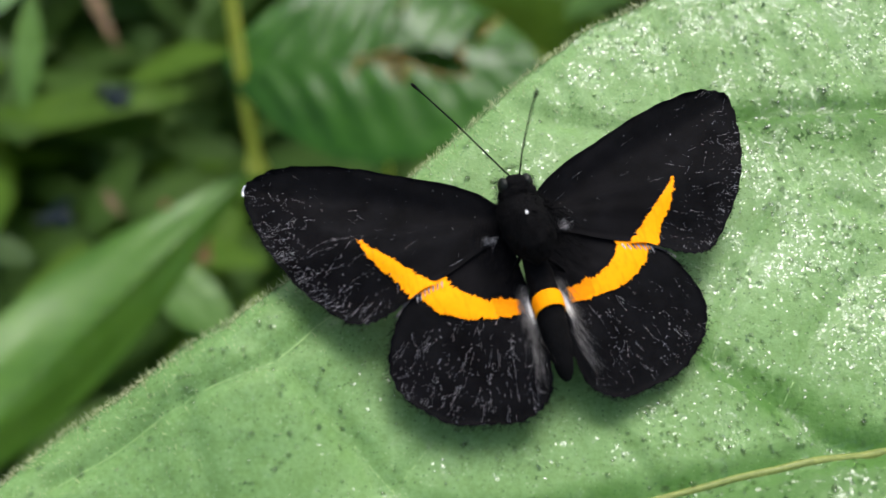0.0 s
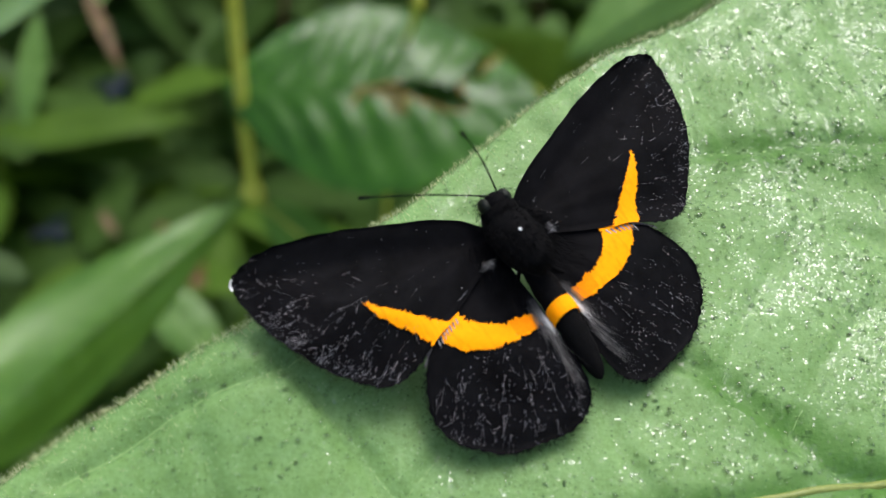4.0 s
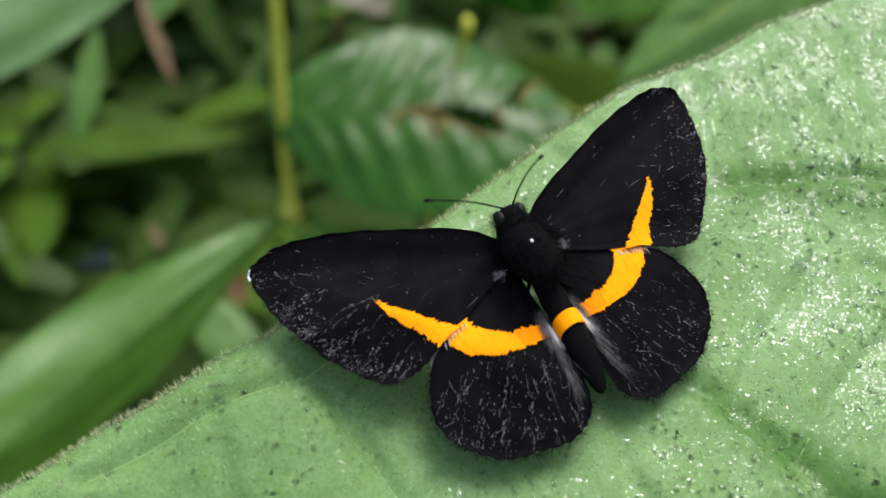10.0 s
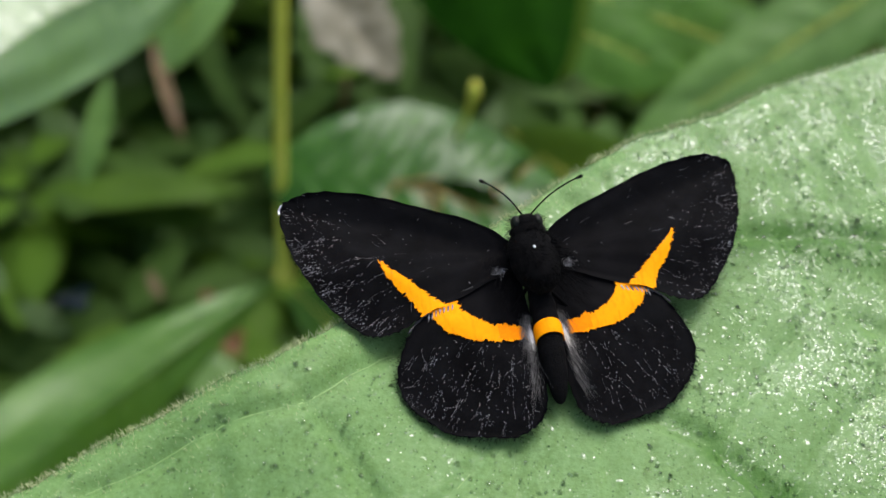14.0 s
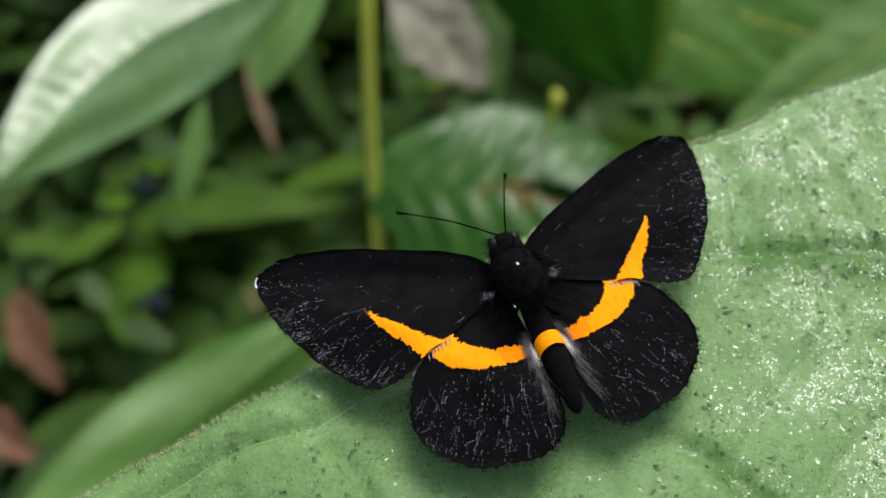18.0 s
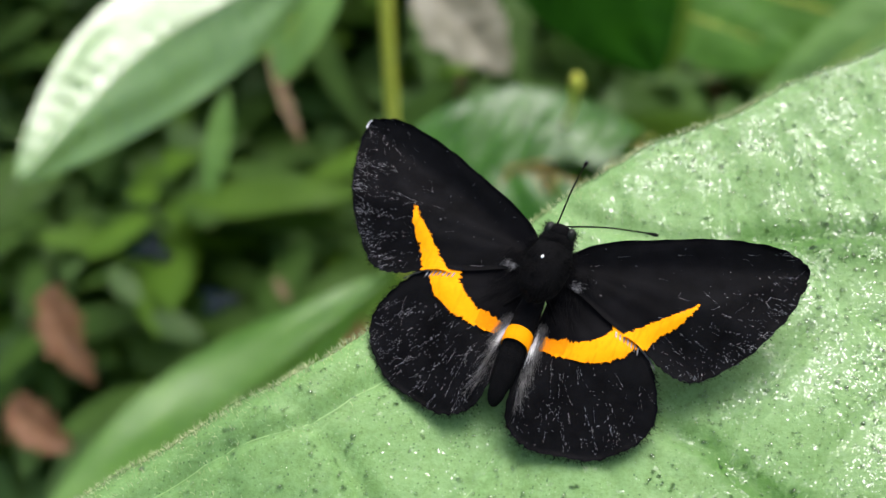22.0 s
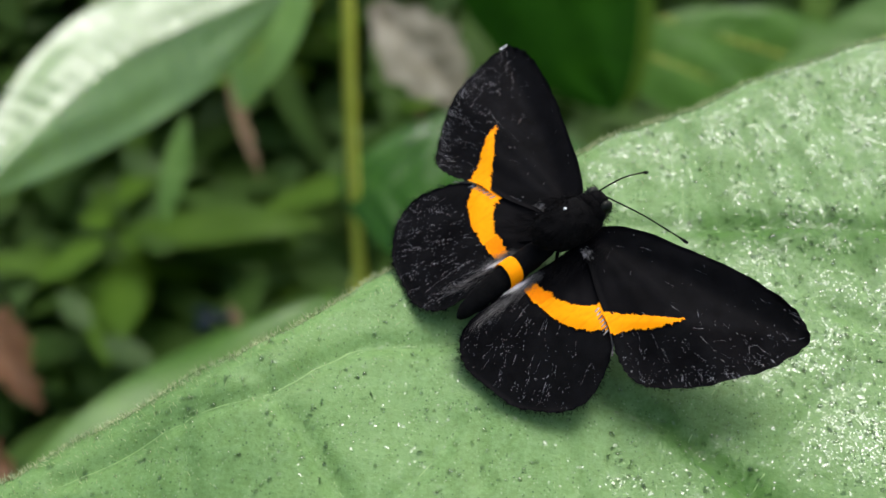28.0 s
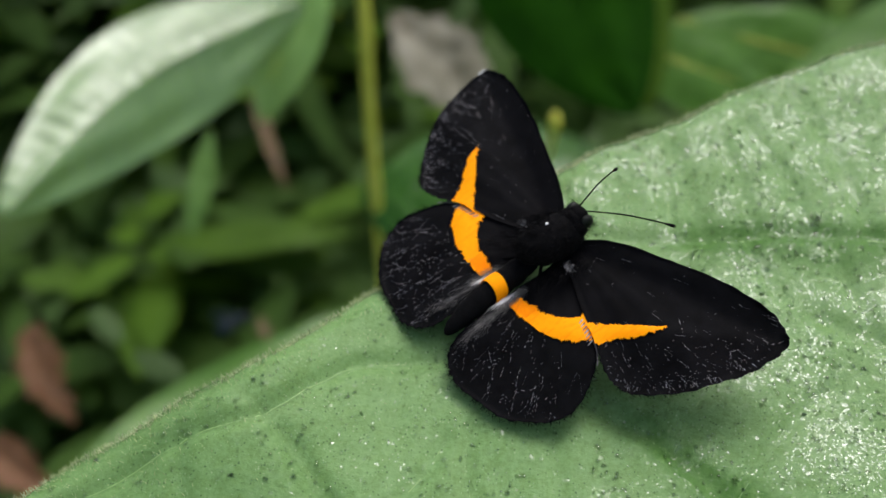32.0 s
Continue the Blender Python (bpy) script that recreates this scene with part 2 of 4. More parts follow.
M_SHEEN = leaf_material("sheen_leaf", (0.045, 0.13, 0.01), (0.066, 0.172, 0.016), (0.1, 0.225, 0.028), 0.42, grain=500, bump=0.15, spec=0.42, thin=0.2)
M_BRIGHT = leaf_material("light_green_leaf", (0.18, 0.38, 0.08), (0.24, 0.46, 0.12), (0.3, 0.54, 0.17), 0.4, grain=500, bump=0.2, spec=0.5, thin=0.3)
M_STEM = leaf_material("yellow_stem", (0.34, 0.38, 0.03), (0.48, 0.52, 0.05), (0.58, 0.6, 0.1), 0.5, grain=700)
M_TWIG = leaf_material("brown_twig", (0.08, 0.05, 0.02), (0.15, 0.1, 0.04), (0.22, 0.15, 0.07), 0.7, grain=700)
M_DEAD = leaf_material("dead_leaf", (0.09, 0.04, 0.018), (0.25, 0.12, 0.055), (0.42, 0.25, 0.16), 0.65, grain=250, spec=0.2, thin=0.25)
M_BEIGE = leaf_material("bleached_leaf", (0.1, 0.1, 0.058), (0.25, 0.24, 0.17), (0.44, 0.42, 0.34), 0.7, grain=200, thin=0.3)
M_SOIL = leaf_material("forest_soil", (0.06, 0.085, 0.02), (0.1, 0.12, 0.03), (0.15, 0.14, 0.055), 0.9, grain=120, spec=0.1)
M_FLYBLUE = leaf_material("fly_armour", (0.0006, 0.004, 0.006), (0.0008, 0.011, 0.015), (0.001, 0.028, 0.032), 0.3, grain=1500, spec=0.3)
M_FLYWING = leaf_material("fly_wing", (0.001, 0.003, 0.006), (0.002, 0.007, 0.012), (0.003, 0.012, 0.018), 0.6, grain=1500, spec=0.04, thin=0.05)

# butterfly
M_WING, t, b, co = nodes_of("black_wing_scales", 0.75)
t.links.new(ramp_of(t, noise_of(t, co, 500, 5), [(0.3, (0.0008, 0.0008, 0.001)), (0.75, (0.0048, 0.0048, 0.0056))]), b.inputs["Base Color"])
b.inputs["Specular IOR Level"].default_value = 0.05
bump_of(t, b, noise_of(t, co, 9000, 2), 0.5, 0.00004)
M_BODY, t, b, co = nodes_of("black_body_fur", 0.85)
t.links.new(ramp_of(t, noise_of(t, co, 3000, 4), [(0.3, (0.0008, 0.0008, 0.0008)), (0.8, (0.0035, 0.0035, 0.004))]), b.inputs["Base Color"])
b.inputs["Specular IOR Level"].default_value = 0.08
bump_of(t, b, noise_of(t, co, 7000, 3), 0.8, 0.0001)
M_ORANGE, t, b, co = nodes_of("orange_scales", 0.7)
stria = t.nodes.new("ShaderNodeMapping")
stria.inputs["Scale"].default_value = (3200, 700, 700)
t.links.new(co, stria.inputs["Vector"])
rows_of_scales = ramp_of(t, noise_of(t, stria.outputs[0], 1.0, 2), [(0.34, (0.55, 0.55, 0.55)), (0.5, (0.0, 0.0, 0.0))])
amber = mix_of(t, noise_of(t, co, 2500, 3), (0.94, 0.285, 0.0005), (0.96, 0.36, 0.001))
t.links.new(mix_of(t, rows_of_scales, amber, (0.88, 0.225, 0.0006)), b.inputs["Base Color"])
b.inputs["Specular IOR Level"].default_value = 0.06
bump_of(t, b, noise_of(t, co, 9000, 2), 0.4, 0.00004)
M_ORANGEDARK, t, b, co = nodes_of("worn_orange_scales", 0.75)
t.links.new(mix_of(t, noise_of(t, co, 3500, 3), (0.82, 0.2, 0.0006), (0.93, 0.29, 0.001)), b.inputs["Base Color"])
b.inputs["Specular IOR Level"].default_value = 0.06
M_WORN, t, b, co = nodes_of("worn_pale_scales", 0.6)
t.links.new(ramp_of(t, noise_of(t, co, 2500, 3), [(0.36, (0.012, 0.012, 0.013)), (0.66, (0.36, 0.36, 0.37))]), b.inputs["Base Color"])
M_FOLD, t, b, co = nodes_of("grey_fold_hair", 0.8)
t.links.new(ramp_of(t, noise_of(t, co, 900, 3), [(0.3, (0.008, 0.008, 0.009)), (0.75, (0.2, 0.195, 0.185))]), b.inputs["Base Color"])
M_WHITE, t, b, co = nodes_of("white_fringe", 0.6)
t.links.new(ramp_of(t, noise_of(t, co, 2500, 3), [(0.3, (0.6, 0.6, 0.58)), (0.7, (0.85, 0.85, 0.83))]), b.inputs["Base Color"])
M_EYE, t, b, co = nodes_of("dark_eye", 0.5, Specular_IOR_Level=0.2)
t.links.new(ramp_of(t, noise_of(t, co, 4000, 2), [(0.3, (0.003, 0.004, 0.003)), (0.7, (0.01, 0.014, 0.008))]), b.inputs["Base Color"])
M_WATER, t, b, co = nodes_of("water", 0.1, IOR=1.33, Transmission_Weight=1.0)

# ---- small builders; drawn in centimetres ----
C = 0.01
rnd = random.Random(7)


def raw(name, verts, faces, material, parent=None, label="", smooth=True):
    """One mesh object from lists in centimetres."""
    me = bpy.data.meshes.new(name)
    me.from_pydata([(x * C, y * C, z * C) for x, y, z in verts], [], faces)
    me.polygons.foreach_set("use_smooth", [smooth] * len(me.polygons))
    me.materials.append(material)
    ob = new(name, me)
    ob.parent = parent
    if label:
        tagged(ob, label)
    return ob


def grid_faces(rows, cols, closed=False):
    span = cols if closed else cols - 1
    return [(i * cols + j, i * cols + (j + 1) % cols, (i + 1) * cols + (j + 1) % cols, (i + 1) * cols + j)
            for i in range(rows - 1) for j in range(span)]


def tube(points, radii, sides=8):
    """Vertices and faces of a round rod along points."""
    verts, n = [], len(points)
    pts = [Vector(p) for p in points]
    for i, p in enumerate(pts):
        d = (pts[min(i + 1, n - 1)] - pts[max(i - 1, 0)]).normalized()
        a = d.cross(Vector((0.31, 0.17, 0.93)) if abs(d.z) < 0.9 else Vector((1, 0, 0))).normalized()
        b = d.cross(a)
        for k in range(sides):
            w = 2 * math.pi * k / sides
            verts.append(p + radii[i] * (math.cos(w) * a + math.sin(w) * b))
    faces = grid_faces(n, sides, True)
    faces += [tuple(range(sides))[::-1], tuple(range((n - 1) * sides, n * sides))]
    return verts, faces


def curve(points, n):
    """A smooth line through points, n samples."""
    p = [Vector((*q, 0)) if len(q) == 2 else Vector(q) for q in points]
    p = [2 * p[0] - p[1], *p, 2 * p[-1] - p[-2]]
    out, last = [], len(p) - 3
    for k in range(n):
        u = k / (n - 1) * last
        i = min(int(u), last - 1)
        t = u - i
        a, b, c, d = p[i:i + 4]
        out.append(0.5 * (2 * b + (c - a) * t + (2 * a - 5 * b + 4 * c - d) * t * t + (3 * b - a - 3 * c + d) * t ** 3))
    return out


def lerp_at(x, xs, ys):
    return float(np.interp(x, xs, ys))


# ---- the broad leaf on which the butterfly sits ----
EDGE_X = (-6.8, -6.0, -5.0, -4.05, -3.5, -2.8, -2.25, -1.87, -1.72, -1.33, -0.92, -0.28, 0.36, 0.8, 1.2, 1.66, 2.13, 2.5, 2.7, 3.45, 5.0, 7.5, 10.0, 12.5, 14.2, 15.0)
EDGE_Y = (-3.31, -3.0, -2.4, -1.86, -1.42, -1.08, -0.84, -0.45, -0.24, 0.25, 0.58, 1.18, 1.74, 2.1, 2.3, 2.53, 2.88, 3.08, 3.16, 3.56, 4.1, 4.3, 3.8, 2.4, 0.3, -1.31)
RIB = [(-6.8, -3.31), (-4.0, -2.96), (-1.5, -2.57), (0.8, -2.15), (1.67, -1.98), (2.64, -1.84), (5.0, -1.66), (9.0, -1.51), (15.0, -1.31)]
VEINS = [
    [(0.0, -2.27), (-0.6, -2.19), (-1.03, -2.04), (-1.45, -1.55), (-1.86, -1.16), (-2.1, -1.01)],
    [(-3.6, -1.87), (-3.2, -1.68), (-2.62, -1.41), (-1.96, -1.16), (-1.54, -0.72), (-1.2, -0.44), (-0.44, -0.25), (0.3, 0.21)],
    [(2.64, -1.84), (2.27, -1.75), (1.83, -1.35), (1.36, -0.97), (1.03, -0.81), (0.3, -0.39), (-0.5, 0.41)],
    [(7.0, 0.51), (5.0, 1.06), (3.34, 1.19), (2.64, 1.19), (2.04, 1.11), (1.35, 1.03), (0.6, 1.11), (0.1, 1.31)],
    [(9.0, -1.54), (7.0, -0.99), (5.0, -0.49), (3.6, -0.04), (2.8, 0.31)],
    [(-1.5, -2.55), (-2.4, -2.39), (-3.4, -2.09), (-4.4, -2.14)],
]
FINE = [[(1.51, 1.15), (1.5, 1.54), (1.36, 2.00), (1.1, 2.13)], [(1.85, 1.15), (1.77, 1.36), (1.58, 2.01), (1.5, 2.25)],
        [(2.82, 1.23), (2.75, 1.45), (2.53, 1.99), (2.3, 2.45)], [(3.37, 1.25), (3.12, 2.16), (2.85, 2.79), (2.7, 3.00)],
        [(0.6, 1.15), (0.55, 1.45), (0.4, 1.65)], [(2.3, 1.20), (2.2, 1.65), (2.05, 2.25)], [(4.0, 1.25), (3.8, 2.15), (3.6, 2.95)],
        [(-0.15, -1.59), (-0.22, -1.32), (-0.2, -0.95)], [(0.9, -2.05), (0.6, -1.55), (0.5, -1.05)], [(2.0, -1.45), (2.4, -0.85), (2.9, -0.35)],
        [(1.5, -1.05), (1.8, -0.45), (2.3, 0.25)], [(2.5, 0.45), (2.3, 0.85), (2.2, 1.15)], [(-2.62, -1.37), (-2.5, -1.75), (-2.3, -2.25)],
        [(-1.96, -1.12), (-1.61, -1.42), (-1.34, -1.75), (-1.2, -2.05)], [(3.3, 0.15), (3.1, 0.65), (3.0, 1.15)], [(-1.0, -1.95), (-0.6, -1.45), (-0.4, -1.05)]]


def sampled(lines, step):
    return np.array([(q.x, q.y) for l in lines for q in curve(l, max(8, int(sum(math.dist(a, b) for a, b in zip(l, l[1:])) / step)))])


V_MAIN, V_FINE, V_RIB = sampled(VEINS, 0.04), sampled(FINE, 0.04), sampled([RIB], 0.05)


def nearest(pts, x, y):
    return np.sqrt((((x[:, None] - pts[:, 0]) ** 2 + (y[:, None] - pts[:, 1]) ** 2)).min(1))


def leaf_base(x, y):
    """The leaf's large form: it rises away from the midrib and bulges near the tip."""
    return -0.05 + 0.2 * np.clip(y, -4, 4) + 0.42 * np.exp(-((x + 2.2) / 0.8) ** 2 - ((y + 1.0) / 1.2) ** 2)


def leaf_height(x, y):
    x, y = np.atleast_1d(np.asarray(x, float)), np.atleast_1d(np.asarray(y, float))
    z = leaf_base(x, y)
    lump = np.array([noise.fractal(Vector((a * 0.9, b * 0.9, 3.1)), 0.8, 2.0, 3) for a, b in zip(x, y)])
    fine = np.array([noise.noise(Vector((a * 5.0, b * 5.0, 8.0))) for a, b in zip(x, y)])
    d1, d2, d3 = nearest(V_MAIN, x, y), nearest(V_FINE, x, y), nearest(V_RIB, x, y)
    z = z + 0.035 * lump + 0.009 * fine
    z -= 0.05 * np.exp(-(d1 / 0.085) ** 2) + 0.036 * np.exp(-(d2 / 0.075) ** 2) + 0.07 * np.exp(-(d3 / 0.12) ** 2)
    rim = np.interp(x, EDGE_X, EDGE_Y) - y
    return z - 0.06 * np.exp(-(rim / 0.16) ** 2)


def rib_y(x):
    return np.interp(x, [p[0] for p in RIB], [p[1] for p in RIB])


def host_leaf():
    leaf = tagged(new("broad_leaf"), "broad downy pale green leaf, wet with dew, one butterfly on it", "leaf", kind="thing")
    xs = np.r_[np.linspace(-6.8, -4.2, 18), np.linspace(-4.14, 4.2, 150), np.linspace(4.4, 15.0, 30)]
    ss = np.r_[np.linspace(-1, -0.08, 16), np.linspace(-0.04, 1.0, 96)]
    X, S = np.meshgrid(xs, ss, indexing="ij")
    top, mid = np.interp(X, EDGE_X, EDGE_Y), rib_y(X)
    wob = np.array([noise.noise(Vector((x * 2.3, 0.4, 0))) * 0.045 + noise.noise(Vector((x * 9, 7.0, 0))) * 0.02 for x in xs])[:, None]
    taper = np.clip((X + 6.8) / 0.6, 0, 1) * np.clip((15.0 - X) / 0.6, 0, 1)
    Y = np.where(S > 0, mid + S * (top + wob * taper - mid), mid + S * 0.85 * (top - mid))
    Z = leaf_height(X.ravel(), Y.ravel())
    n, m = X.shape
    verts = [(x, y, z) for x, y, z in zip(X.ravel(), Y.ravel(), Z)]
    low = [(x, y, z - 0.028) for x, y, z in verts]
    faces = grid_faces(n, m)
    k = n * m
    faces += [tuple(k + i for i in f[::-1]) for f in grid_faces(n, m)]
    for i in range(n - 1):
        faces += [(i * m + m - 1, (i + 1) * m + m - 1, k + (i + 1) * m + m - 1, k + i * m + m - 1), ((i + 1) * m, i * m, k + i * m, k + (i + 1) * m)]
    raw("blade", verts + low, faces, M_HOST, leaf)
    for pts, r0, r1, name, n in [(RIB, 0.018, 0.055, "midrib", 90)] + [(v, 0.016, 0.012, "vein", 60) for v in VEINS] + [(v, 0.008, 0.005, "veinlet", 24) for v in FINE]:
        line = curve(pts, n)
        x, y = np.array([q.x for q in line]), np.array([q.y for q in line])
        z = leaf_height(x, y)
        rad = [r0 + (r1 - r0) * i / (n - 1) for i in range(n)]
        v, f = tube([(a, b, c - (0.4 if name == "midrib" else 0.8) * r) for a, b, c, r in zip(x, y, z, rad)], rad, 6)
        raw(name, v, f, M_RIB if name == "midrib" else M_HOSTVEIN, leaf)
    # downy hairs along the margin and thinly over the blade near it
    verts, faces = [], []
    for i in range(7600):
        x = rnd.uniform(-4.6, 4.6)
        rim = i < 5200
        y = lerp_at(x, EDGE_X, EDGE_Y) + (rnd.uniform(-0.05, 0.03) if rim else -abs(rnd.gauss(0, 0.5)))
        verts.append((x, y))
    hx, hy = np.array([v[0] for v in verts]), np.array([v[1] for v in verts])
    hz = leaf_height(hx, hy)
    verts = []
    for x, y, z in zip(hx, hy, hz):
        l = rnd.uniform(0.025, 0.075)
        d = Vector((rnd.gauss(-0.5, 0.5), rnd.gauss(0.55, 0.5), rnd.uniform(0.3, 1.1))).normalized() * l
        s = Vector((rnd.gauss(0, 1), rnd.gauss(0, 1), 0)).normalized() * 0.004
        p = Vector((x, y, z - 0.01))
        b = len(verts)
        verts += [p - s, p + s, p + d]
        faces.append((b, b + 1, b + 2))
    tagged(raw("leaf_down", verts, faces, M_HAIR, leaf), "fine pale hairs on the leaf margin", kind="stuff")
    # dew
    verts, faces = [], []
    px, py, pr = [], [], []
    while len(px) < 6000:
        x, y = rnd.uniform(-4.4, 4.4), rnd.uniform(-3.2, 3.2)
        if y > lerp_at(x, EDGE_X, EDGE_Y) - 0.05:
            continue
        patch = noise.fractal(Vector((x * 1.1 + 4, y * 1.1, 1.7)), 0.8, 2, 3)
        want = 0.22 + 0.5 * max(0, patch) + (0.35 if x > 0.8 else 0)
        if rnd.random() > want:
            continue
        px.append(x), py.append(y), pr.append(0.0055 + 0.018 * rnd.random() ** 2.5)
    for x, y, z, r in zip(px, py, leaf_height(px, py), pr):
        b, sx, sy, w = len(verts), rnd.uniform(0.8, 1.5), rnd.uniform(0.7, 1.2), rnd.uniform(0, 3)
        for lv, (rr, zz) in enumerate(((1.0, -0.35), (0.95, 0.15), (0.62, 0.55))):
            for j in range(7):
                a = 2 * math.pi * j / 7
                u, v = r * rr * sx * math.cos(a), r * rr * sy * math.sin(a)
                verts.append((x + u * math.cos(w) - v * math.sin(w), y + u * math.sin(w) + v * math.cos(w), z + r * zz))
        verts.append((x, y, z + 0.7 * r))
        faces += [tuple(b + q for q in f) for f in grid_faces(3, 7, True)]
        faces += [(b + 14 + j, b + 14 + (j + 1) % 7, b + 21) for j in range(7)]
    dew = raw("dew", verts, faces, M_WATER)
    tagged(dew, "tiny clear dew droplets scattered over the green leaf", "water droplets", kind="stuff")
    return leaf


host_leaf()


# ---- the butterfly; x to its right, y to its head, z up ----
FW = [(0.10, 0.50), (0.34, 0.73), (0.72, 0.91), (1.23, 1.10), (1.72, 1.19), (1.96, 1.12), (2.06, 1.0), (2.03, 0.69), (1.92, 0.38), (1.74, 0.06),
      (1.52, -0.19), (1.38, -0.26), (1.24, -0.26), (1.05, -0.21), (0.76, -0.09), (0.36, 0.13), (0.10, 0.25)]
HW = [(0.10, 0.26), (0.36, 0.18), (0.75, -0.05), (1.03, -0.20), (1.2, -0.38), (1.28, -0.6), (1.2, -0.81), (1.05, -0.94), (0.82, -1.07), (0.62, -1.13),
      (0.4, -1.17), (0.24, -1.13), (0.13, -1.02), (0.09, -0.8), (0.09, -0.4), (0.09, -0.05)]


def wing_z(x, y):
    """Wings held open, a little raised, drooping towards their outer margin."""
    return 0.10 * abs(x) + 0.06 * y + 0.22 * min(0, y + 0.25) - 0.35 * min(0.7, max(0, 0.75 * (abs(x) - y) - 0.75))


def wing_mesh(outline, lift, side, hinge, ribs):
    """A thin wing with vein ridges: rings from the middle to a slightly scalloped margin."""
    rim = curve(outline + [outline[0]], 121)[:-1]
    mid = Vector((sum(p.x for p in rim) / 120, sum(p.y for p in rim) / 120, 0))
    rows, verts = 12, []
    for layer in (0.0, -0.008):
        for i in range(rows + 1):
            for k, p in enumerate(rim):
                out = math.hypot(p.x - hinge[0], p.y - hinge[1])
                q = mid + (p - mid) * (i / rows)
                if i == rows and out > 0.8:
                    q = mid + (p - mid) * (1 + 0.008 * math.sin(k * 1.7) + 0.005 * rnd.uniform(-1, 1))
                a = math.atan2(q.y - hinge[1], q.x - hinge[0])
                r = math.hypot(q.x - hinge[0], q.y - hinge[1])
                ridge = 0.007 * math.cos(a * ribs) * min(1, r / 0.6)
                z = wing_z(q.x, q.y) + lift + ridge + layer * (1 - 0.7 * (i == rows))
                verts.append((side * q.x, q.y, z))
    n = len(rim)
    faces = grid_faces(rows + 1, n, True)
    k = (rows + 1) * n
    faces += [tuple(k + i for i in f[::-1]) for f in grid_faces(rows + 1, n, True)]
    faces += [(rows * n + j, k + rows * n + j, k + rows * n + (j + 1) % n, rows * n + (j + 1) % n) for j in range(n)]
    return verts, faces


def band(upper, lower, lift, side, n=120, jag=0.045):
    """A strip of scales with ragged edges, following the wing."""
    u, l = curve(upper, n), curve(lower, n)
    verts, faces, m = [], [], 6
    for i in range(n):
        tooth = jag * (0.35 + 0.8 * noise.noise(Vector((i // 3 * 3.3, side, 1.0))) + 0.45 * (i % 2) * rnd.random())
        tooth2 = jag * (0.35 + 0.8 * noise.noise(Vector((i // 4 * 2.7, side, 9.0))) + 0.4 * (i % 2) * rnd.random())
        d = u[i] - l[i]
        w = max(d.length, 1e-5)
        a, b = u[i] + d / w * (tooth - jag * 0.6), l[i] - d / w * (tooth2 - jag * 0.6)
        for j in range(m):
            p = b + (a - b) * (j / (m - 1))
            verts.append((side * p.x, p.y, wing_z(p.x, p.y) + lift + 0.0022 * (i % 2) * (0 < j < m - 1)))
    return verts, grid_faces(n, m)


def streaks(hinge, lift, side, count, zone, rays):
    """Pale worn scales: specks, and fine broken lines that follow the veins or scratch across them."""
    verts, faces = [], []

    def dash(x, y, a, l, w):
        dx, dy, b = math.cos(a), math.sin(a), len(verts)
        for s, k in ((-0.5, 0.4), (0, 1.0), (0.5, 0.4)):
            for g in (-1, 1):
                px, py = x + dx * s * l - dy * g * w * k, y + dy * s * l + dx * g * w * k
                verts.append((side * px, py, wing_z(px, py) + lift))
        faces.extend([(b, b + 1, b + 3, b + 2), (b + 2, b + 3, b + 5, b + 4)])

    made = 0
    while made < count:
        x, y = rnd.uniform(0.15, 2.1), rnd.uniform(-1.25, 1.25)
        if rnd.random() < 0.5:
            if zone(x, y):
                made += 1
                dash(x, y, rnd.uniform(0, 3.1), rnd.uniform(0.005, 0.016), rnd.uniform(0.0009, 0.0026))
            continue
        a = math.atan2(y - hinge[1], x - hinge[0])
        r = math.hypot(x - hinge[0], y - hinge[1])
        a = round(a * rays) / rays + rnd.gauss(0, 0.02)
        x, y = hinge[0] + r * math.cos(a), hinge[1] + r * math.sin(a)
        if not zone(x, y):
            continue
        made += 1
        a += rnd.gauss(0, 0.1) + (rnd.choice((0.8, -0.8)) if rnd.random() < 0.2 else 0)
        bend, w = rnd.gauss(0, 0.12), rnd.uniform(0.0007, 0.0017)
        for _ in range(rnd.randrange(3, 10)):
            l = rnd.uniform(0.006, 0.024)
            if rnd.random() < 0.62 and zone(x, y) is not None and inside(HW if y < -0.3 and x < 1.25 else FW, x, y):
                dash(x, y, a + rnd.gauss(0, 0.1), l, w * rnd.uniform(0.6, 1.4))
            x, y, a = x + math.cos(a) * l, y + math.sin(a) * l, a + bend * 0.3
    return verts, faces


def inside(poly, x, y):
    c = False
    for (x1, y1), (x2, y2) in zip(poly, poly[1:] + poly[:1]):
        if (y1 > y) != (y2 > y) and x < (x2 - x1) * (y - y1) / (y2 - y1) + x1:
            c = not c
    return c


def shrunk(poly, k):
    mx, my = sum(p[0] for p in poly) / len(poly), sum(p[1] for p in poly) / len(poly)
    return [(mx + (x - mx) * k, my + (y - my) * k) for x, y in poly]


def ellipsoid(c, r, seg=24, rings=16, rough=0.0):
    verts = []
    for i in range(rings + 1):
        p = math.pi * i / rings
        for j in range(seg):
            a = 2 * math.pi * j / seg
            d = Vector((math.sin(p) * math.cos(a), math.cos(p), math.sin(p) * math.sin(a)))
            k = 1 + rough * noise.noise(d * 3.5 + Vector(c) * 5)
            verts.append((c[0] + r[0] * d.x * k, c[1] + r[1] * d.y * k, c[2] + r[2] * d.z * k))
    return verts, grid_faces(rings + 1, seg, True)


